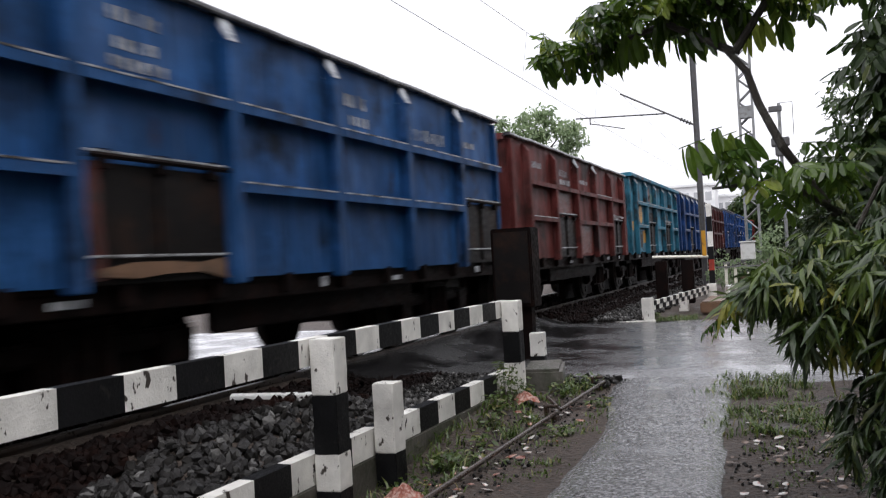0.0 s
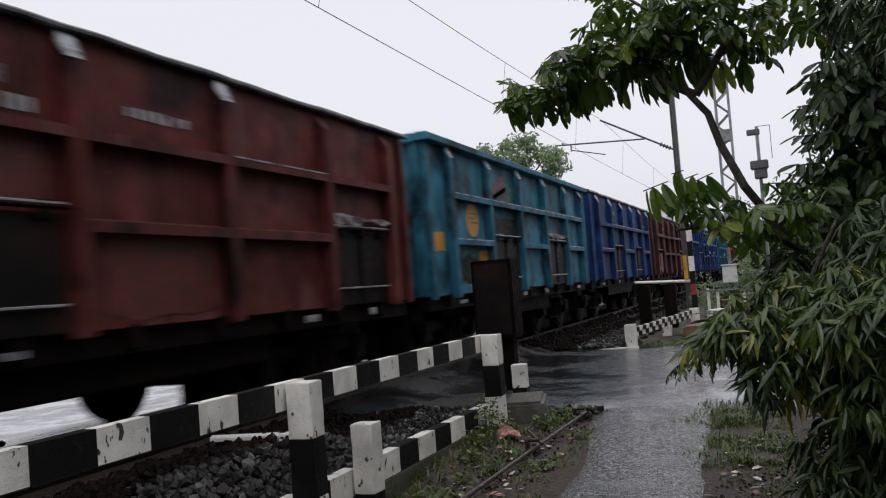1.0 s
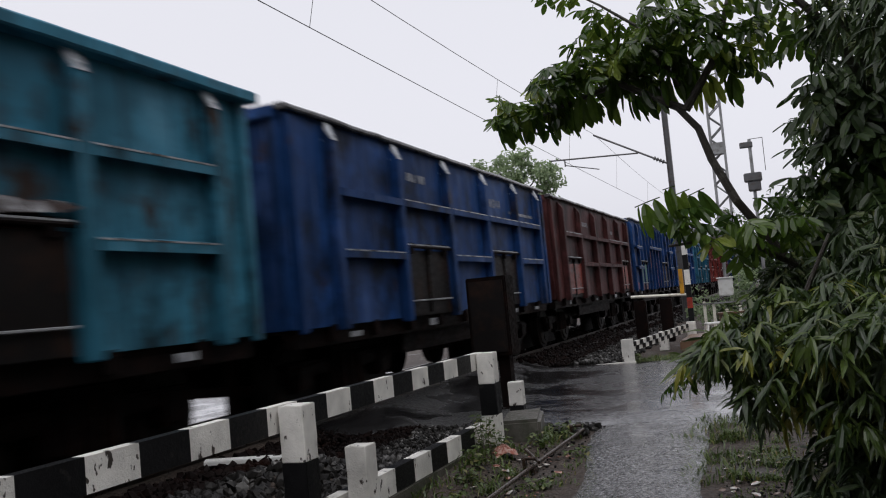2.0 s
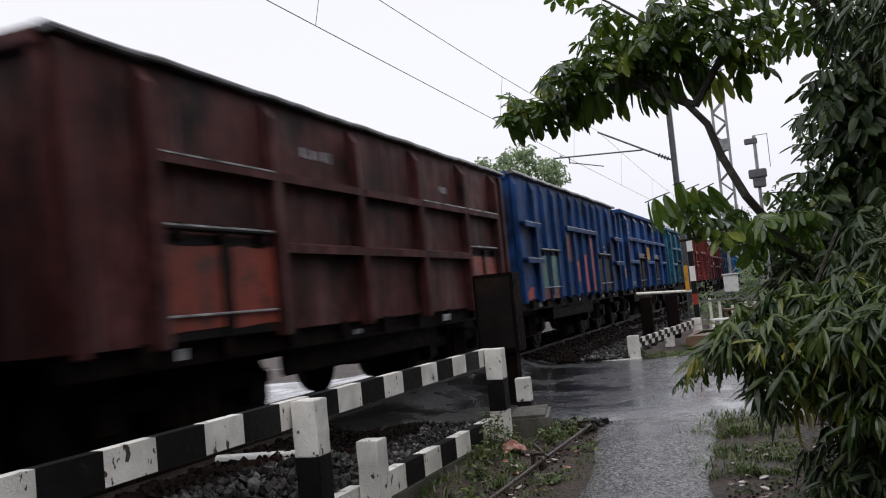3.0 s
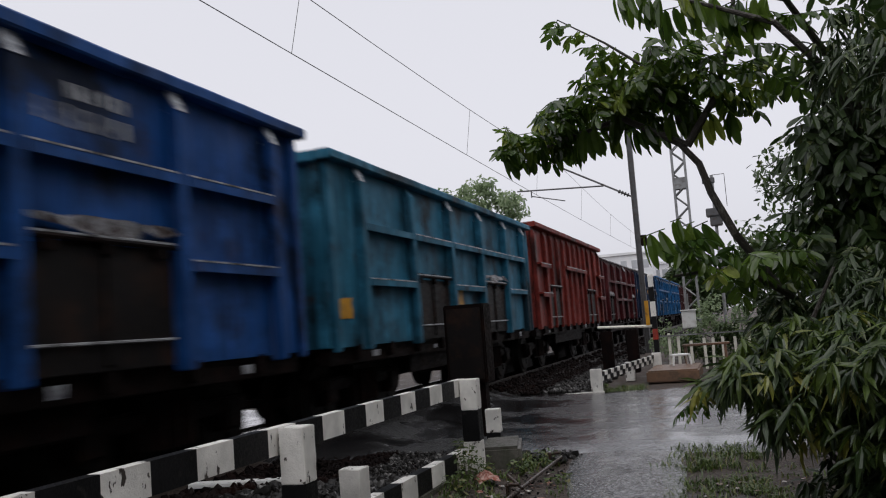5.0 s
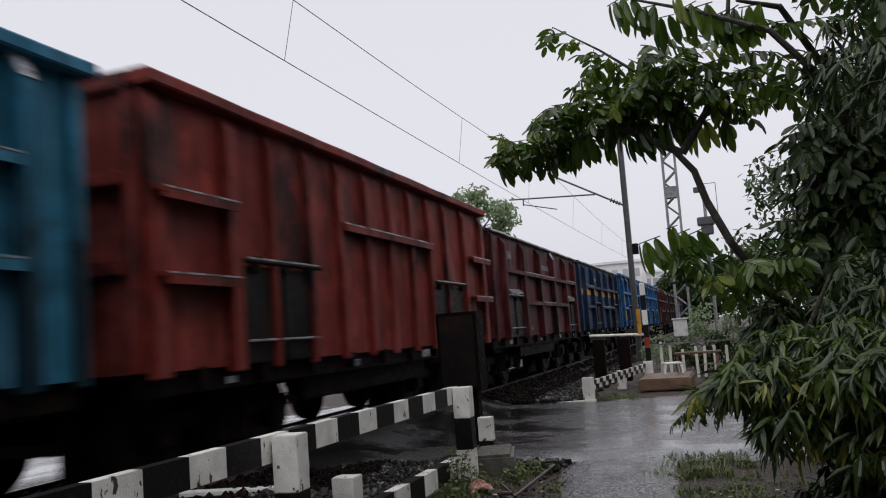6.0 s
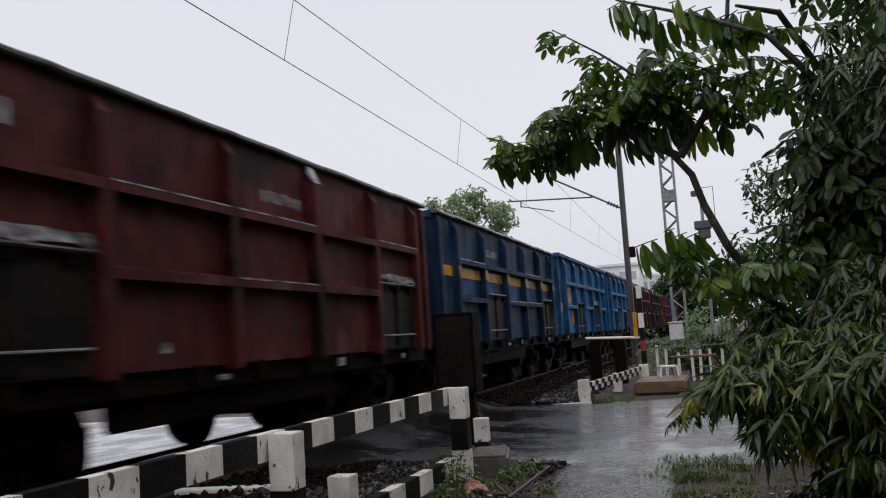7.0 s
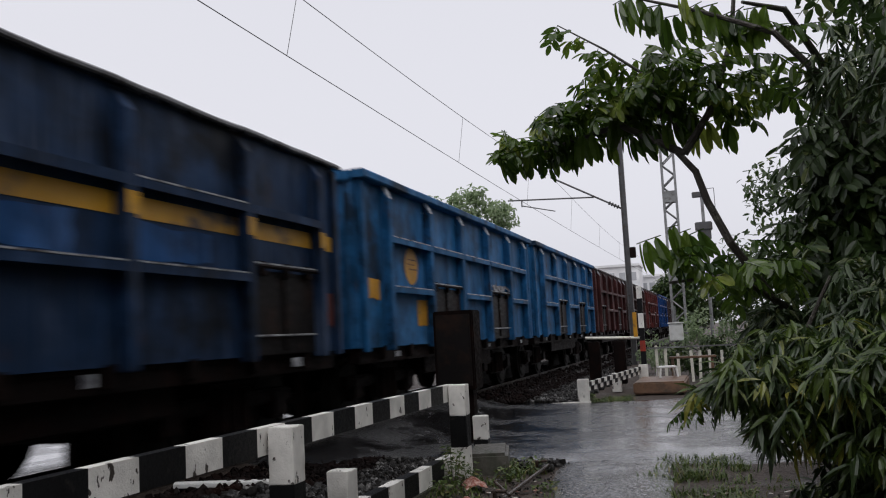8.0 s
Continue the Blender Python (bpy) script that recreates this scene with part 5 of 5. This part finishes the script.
prop = thing("bamboo_pole", (0, 0, 0), "thin pale bamboo pole leaning among the trees", "pole")
bm = bmesh.new()
tube(bm, (0.95, 7.0, 0.0), (0.52, 7.0, 1.9), 0.022, 0.018, 10)
part("cane", bm, CREAM, prop)
for u in (0.2, 0.4, 0.6, 0.8):
    bm = bmesh.new()
    x, z = 0.95 - 0.43 * u, 1.9 * u
    tube(bm, (x + 0.002, 7.0, z - 0.01), (x - 0.002, 7.0, z + 0.01), 0.025, seg=10)
    part("node_ring", bm, BROWN_SLAB, prop)

# ---- weeds, grass, litter ----
def grass(name, label, spots, seed):
    rnd = random.Random(seed)
    vs, fs = [], []
    for x0, x1, y0, y1, n, h in spots:
        tufts = [(rnd.uniform(x0, x1), rnd.uniform(y0, y1)) for _ in range(max(3, n // 30))]
        for _ in range(n):
            tx, ty = rnd.choice(tufts)
            x, y = tx + rnd.gauss(0, 0.06), ty + rnd.gauss(0, 0.06)
            a, l, w = rnd.uniform(0, math.tau), h * rnd.choice((0.3, 0.45, 0.6, 0.9, 1.2)), rnd.uniform(0.003, 0.008)
            dx, dy = math.cos(a), math.sin(a)
            z, bend = ground_z(x, y) - 0.015, rnd.uniform(0.5, 1.5) * l
            k = len(vs)
            vs += [(x - dy * w, y + dx * w, z), (x + dy * w, y - dx * w, z), (x + dx * bend * 0.35 + dy * w, y + dy * bend * 0.35 - dx * w, z + l * 0.6),
                   (x + dx * bend * 0.35 - dy * w, y + dy * bend * 0.35 + dx * w, z + l * 0.6), (x + dx * bend, y + dy * bend, z + l * 0.85)]
            fs += [(k, k + 1, k + 2, k + 3), (k + 3, k + 2, k + 4)]
    return tagged(raw(name, vs, fs, GRASS), label, "grass", kind="stuff")


grass("grass", "short wet grass and weeds along path and fence", [
    (-0.75, 0.0, 4.6, 8.6, 900, 0.03), (-0.75, 0.0, 6.0, 8.4, 800, 0.055), (-0.95, -0.35, 7.0, 8.2, 500, 0.08), (-1.1, -0.1, 8.6, 10.1, 1100, 0.09), (0.0, 0.9, 5.5, 9, 900, 0.07),
    (-2.85, -2.35, 4.4, 8.6, 1300, 0.08), (-2.2, -1.85, 5.2, 8.6, 420, 0.04), (-2.7, -2.3, 8.8, 9.7, 700, 0.09),
    (-3.0, -2.2, 17.2, 18.6, 1200, 0.10), (-3.2, -2.95, 4.9, 6.4, 500, 0.12)], 2)


def weed(x, y, h, n, seed):
    rnd = random.Random(seed)
    w = thing("weed", (x, y, ground_z(x, y) - 0.02), "small bright green leafy weed on wet soil", "weed", "weeds by the fence")
    vs, fs = [], []
    for _ in range(n):
        p = in_ball(rnd)
        u = rnd.random()
        leaflet(vs, fs, pose(p.x * 0.13, p.y * 0.13, 0.02 + h * u, rnd.uniform(-30, 40), rnd.uniform(-30, 30), rnd.uniform(0, 360)), rnd.uniform(0.035, 0.075), 0.03, 0.3)
    tagged(raw("leaf_mass", vs, fs, GRASS, w), kind="stuff")
    bm = bmesh.new()
    for _ in range(4):
        tube(bm, (rnd.uniform(-0.03, 0.03), rnd.uniform(-0.03, 0.03), 0), (rnd.uniform(-0.1, 0.1), rnd.uniform(-0.1, 0.1), h), 0.004, 0.002, 5)
    part("stem", bm, GRASS, w)


for k, (x, y, h, n) in enumerate(((-2.78, 7.85, 0.3, 90), (-2.66, 7.95, 0.2, 60), (-2.7, 7.4, 0.16, 60), (-2.62, 7.0, 0.12, 50), (-2.55, 6.5, 0.10, 45), (-2.5, 6.1, 0.10, 40),
                                  (-2.6, 5.9, 0.12, 45), (-2.45, 8.5, 0.14, 60), (-2.36, 9.2, 0.16, 70), (-2.62, 9.3, 0.1, 40), (-3.12, 5.6, 0.2, 90), (-3.08, 5.3, 0.16, 70), (-3.15, 6.2, 0.14, 60),
                                  (-2.0, 8.2, 0.08, 40), (-2.05, 6.9, 0.07, 40), (-2.55, 5.2, 0.1, 45), (-2.95, 17.6, 0.2, 70))):
    weed(x, y, h, n, 60 + k)

rt = random.Random(9)
for k in range(170):
    right = k % 2 == 0
    x, y = (rt.uniform(-0.75, 0.1), rt.uniform(4.6, 8.2)) if right else (rt.uniform(-2.65, -1.95), rt.uniform(4.5, 8.6))
    s = rt.uniform(0.01, 0.036)
    bm = bmesh.new()
    for a, b, c, d in ((0, 0, 1, 1),):
        vs = [bm.verts.new((rt.uniform(-0.2, 0.2) * s + s * px, s * py * 0.7, 0.3 * s * rt.uniform(0, 1))) for px, py in ((-1, -1), (0, -1.2), (1, -0.8), (1.1, 0.3), (0.8, 1), (-0.2, 1.1), (-1, 0.6))]
        bm.faces.new(vs)
    bmesh.ops.solidify(bm, geom=bm.faces[:], thickness=0.004)
    lit = part("litter", bm, (LITTER, LITTER, BROWN_SLAB, RAG)[k % 4])
    lit.matrix_basis = pose(x, y, ground_z(x, y) + 0.004, rt.uniform(-12, 12), rt.uniform(-12, 12), rt.uniform(0, 360))
    tagged(lit, "scrap of torn plastic and paper on wet mud", "litter", "litter beside the footpath")


def rag(x, y, size, label):
    bm = bmesh.new()
    g = bmesh.ops.create_grid(bm, x_segments=14, y_segments=14, size=size)
    for v in g["verts"]:
        n3 = noise.noise((v.co.x * 22, v.co.y * 22, x))
        fall = 1 - min(1, v.co.length / (size * 1.3))
        v.co.z = max(0, 0.10 * fall + 0.07 * n3 * fall + 0.01)
        v.co.x += 0.02 * noise.noise((v.co.y * 15, 2, y))
    bmesh.ops.solidify(bm, geom=bm.faces[:], thickness=0.003)
    o = part("rag", bm, RAG)
    o.matrix_basis = pose(x, y, ground_z(x, y), 0, 0, 30)
    tagged(o, label, "rag")


rag(-2.5, 4.98, 0.12, "crumpled pale red rag on the mud")
rag(-2.6, 7.85, 0.10, "crumpled orange-red rag at the post's foot")

edge = tagged(part("kerb", (lambda b: (box(b, -0.02, 0.02, -1.25, 1.25, 0, 0.06, 0.006), b)[1])(bmesh.new()), WHITE), "whitewashed wet road edge strip", "kerb", kind="structure")
edge.matrix_basis = pose(-4.0, 16.5, 0.03, 0, 0, -69)

# ---- ballast ----
white_bar = tagged(part("marker_stone", (lambda b: (box(b, -0.42, 0.42, -0.06, 0.06, -0.03, 0.008, 0.006), b)[1])(bmesh.new()), PLASTIC), "thin flat white strip lying on the ballast", "stone")
white_bar.matrix_basis = pose(-4.27, 6.48, 0.365, 2, 3, 30)
def stone_shape(rnd):
    bm = bmesh.new()
    bmesh.ops.create_icosphere(bm, subdivisions=1, radius=1.0)
    for v in bm.verts:
        v.co *= rnd.uniform(0.65, 1.15)
    for v in bm.verts:
        v.co.z *= 0.7
    vs = [v.co[:] for v in bm.verts]
    fs = [[v.index for v in f.verts] for f in bm.faces]
    bm.free()
    return np.array(vs), fs


rs = random.Random(21)
SHAPES = [stone_shape(rs) for _ in range(8)]


def bed_z(x, y):
    heap = 0.22 * step(-3.05, -4.0, x) * step(-5.0, -4.5, x) * step(7.6, 6.5, y) * step(3.3, 5.2, y)
    hump = heap + 0.03 * step(-3.0, -3.6, x) + 0.02 * noise.noise((x * 1.5, y * 1.5, 8))
    return 0.06 + hump + 0.17 * step(-4.5, -5.2, x) * step(-8.2, -7.3, x)


vs, fs, total = [], [], 0
# stones on the track side of this x take the black UNDER material
black_vs, black_fs, black_count, BLACK_X = [], [], 0, -4.1
single = []
for x0, x1, y0, y1, n, s0, s1 in ((-5.0, -3.02, 1.5, 8.0, 4600, 0.03, 0.062), (-5.0, -3.05, 8.0, 9.6, 1900, 0.018, 0.034), (-6.8, -5.4, 1.5, 8.3, 1500, 0.03, 0.05),
                                  (-5.1, -3.1, 16.9, 26, 3200, 0.035, 0.06), (-6.8, -5.4, 16.9, 30, 900, 0.04, 0.06), (-5.1, -3.6, 26, 60, 1500, 0.05, 0.08), (-9, -7.2, 1, 6.6, 800, 0.04, 0.06),
                                  (-2.75, -2.0, 4.2, 9.6, 520, 0.006, 0.02), (-2.75, -2.1, 9.25, 9.75, 150, 0.02, 0.055), (-0.7, 0.3, 4.5, 8, 350, 0.006, 0.018)):
    for _ in range(n):
        x, y = rs.uniform(x0, x1), rs.uniform(y0, y1)
        s = rs.uniform(s0, s1)
        z = (bed_z(x, y) if x < -2.9 else max(ground_z(x, y), 0.03 if y > 9.2 else -1) - 0.006) + rs.uniform(-0.3, 0.55) * s
        turn = Euler((rs.uniform(0, 6.28), rs.uniform(0, 6.28), rs.uniform(0, 6.28))).to_matrix()
        if len(single) < 300 and -4.1 < x < -3.05 and 3.0 < y < 5.4 and rs.random() < 0.35:
            single.append((rs.randrange(8), Matrix.LocRotScale((x, y, z + 0.01), turn.to_quaternion(), (s, s, s))))
            continue
        v, f = SHAPES[rs.randrange(8)]
        w = v @ np.array(turn).T * s + np.array((x, y, z))
        if x < BLACK_X + 0.12 * noise.noise((y * 1.3, 0, 2)):
            black_vs += w.tolist()
            black_fs += [tuple(a + black_count for a in g) for g in f]
            black_count += len(v)
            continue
        vs += w.tolist()
        fs += [tuple(a + total for a in g) for g in f]
        total += len(v)
bm = bmesh.new()
bmesh.ops.create_grid(bm, x_segments=60, y_segments=60, size=1.0)
for v in bm.verts:
    v.co.x, v.co.y = -5.3 + v.co.x * 2.33, 4.0 + v.co.y * 4.3
    v.co.z = bed_z(v.co.x, v.co.y) - 0.012
bank = tagged(part("ballast_bank", bm, MUD, None, "", True), "gritty bank under the track ballast", "embankment", kind="structure")
ballast = tagged(raw("ballast", vs, fs, PEBBLE), "wet dark grey broken-stone track ballast", "ballast", kind="stuff")
tagged(raw("oily_ballast", black_vs, black_fs, UNDER), "black ballast stones close to the rails", "ballast", kind="stuff")
stones = []
for v, f in SHAPES:
    me = bpy.data.meshes.new("stone")
    me.from_pydata(v.tolist(), [], f)
    me.materials.append(STONE)
    stones.append(me)
for k, m in single:
    o = new("stone", stones[k])
    o.parent = ballast
    o.matrix_basis = m


# ---- motion ----
DRIFT = ((0.0, -0.3), (1.0, 0.05), (1.5, -0.05), (3.5, 0.0), (4.5, -0.08), (6.5, 0.0), (8.0, -0.06))


def train_at(t):
    drift = float(np.interp(t, [d[0] for d in DRIFT], [d[1] for d in DRIFT]))
    return 13.6 - SPEED * t + drift


def motions():
    times = [d[0] for d in DRIFT]
    for k, wagon in WAGONS:
        walk(wagon, [(t, pose(TRACK, train_at(t) + PITCH * k, RAIL_TOP - BED)) for t in times])
    turns = [j / 30 for j in range(241)]
    for k, wagon in WAGONS:
        for ws in wagon.children:
            if ws.name.startswith("wheelset"):
                walk(ws, [(t, pose(0, ws["axle"], 0.47 + BED, math.degrees((13.6 - train_at(t)) / 0.47) % 360)) for t in turns])


motions()
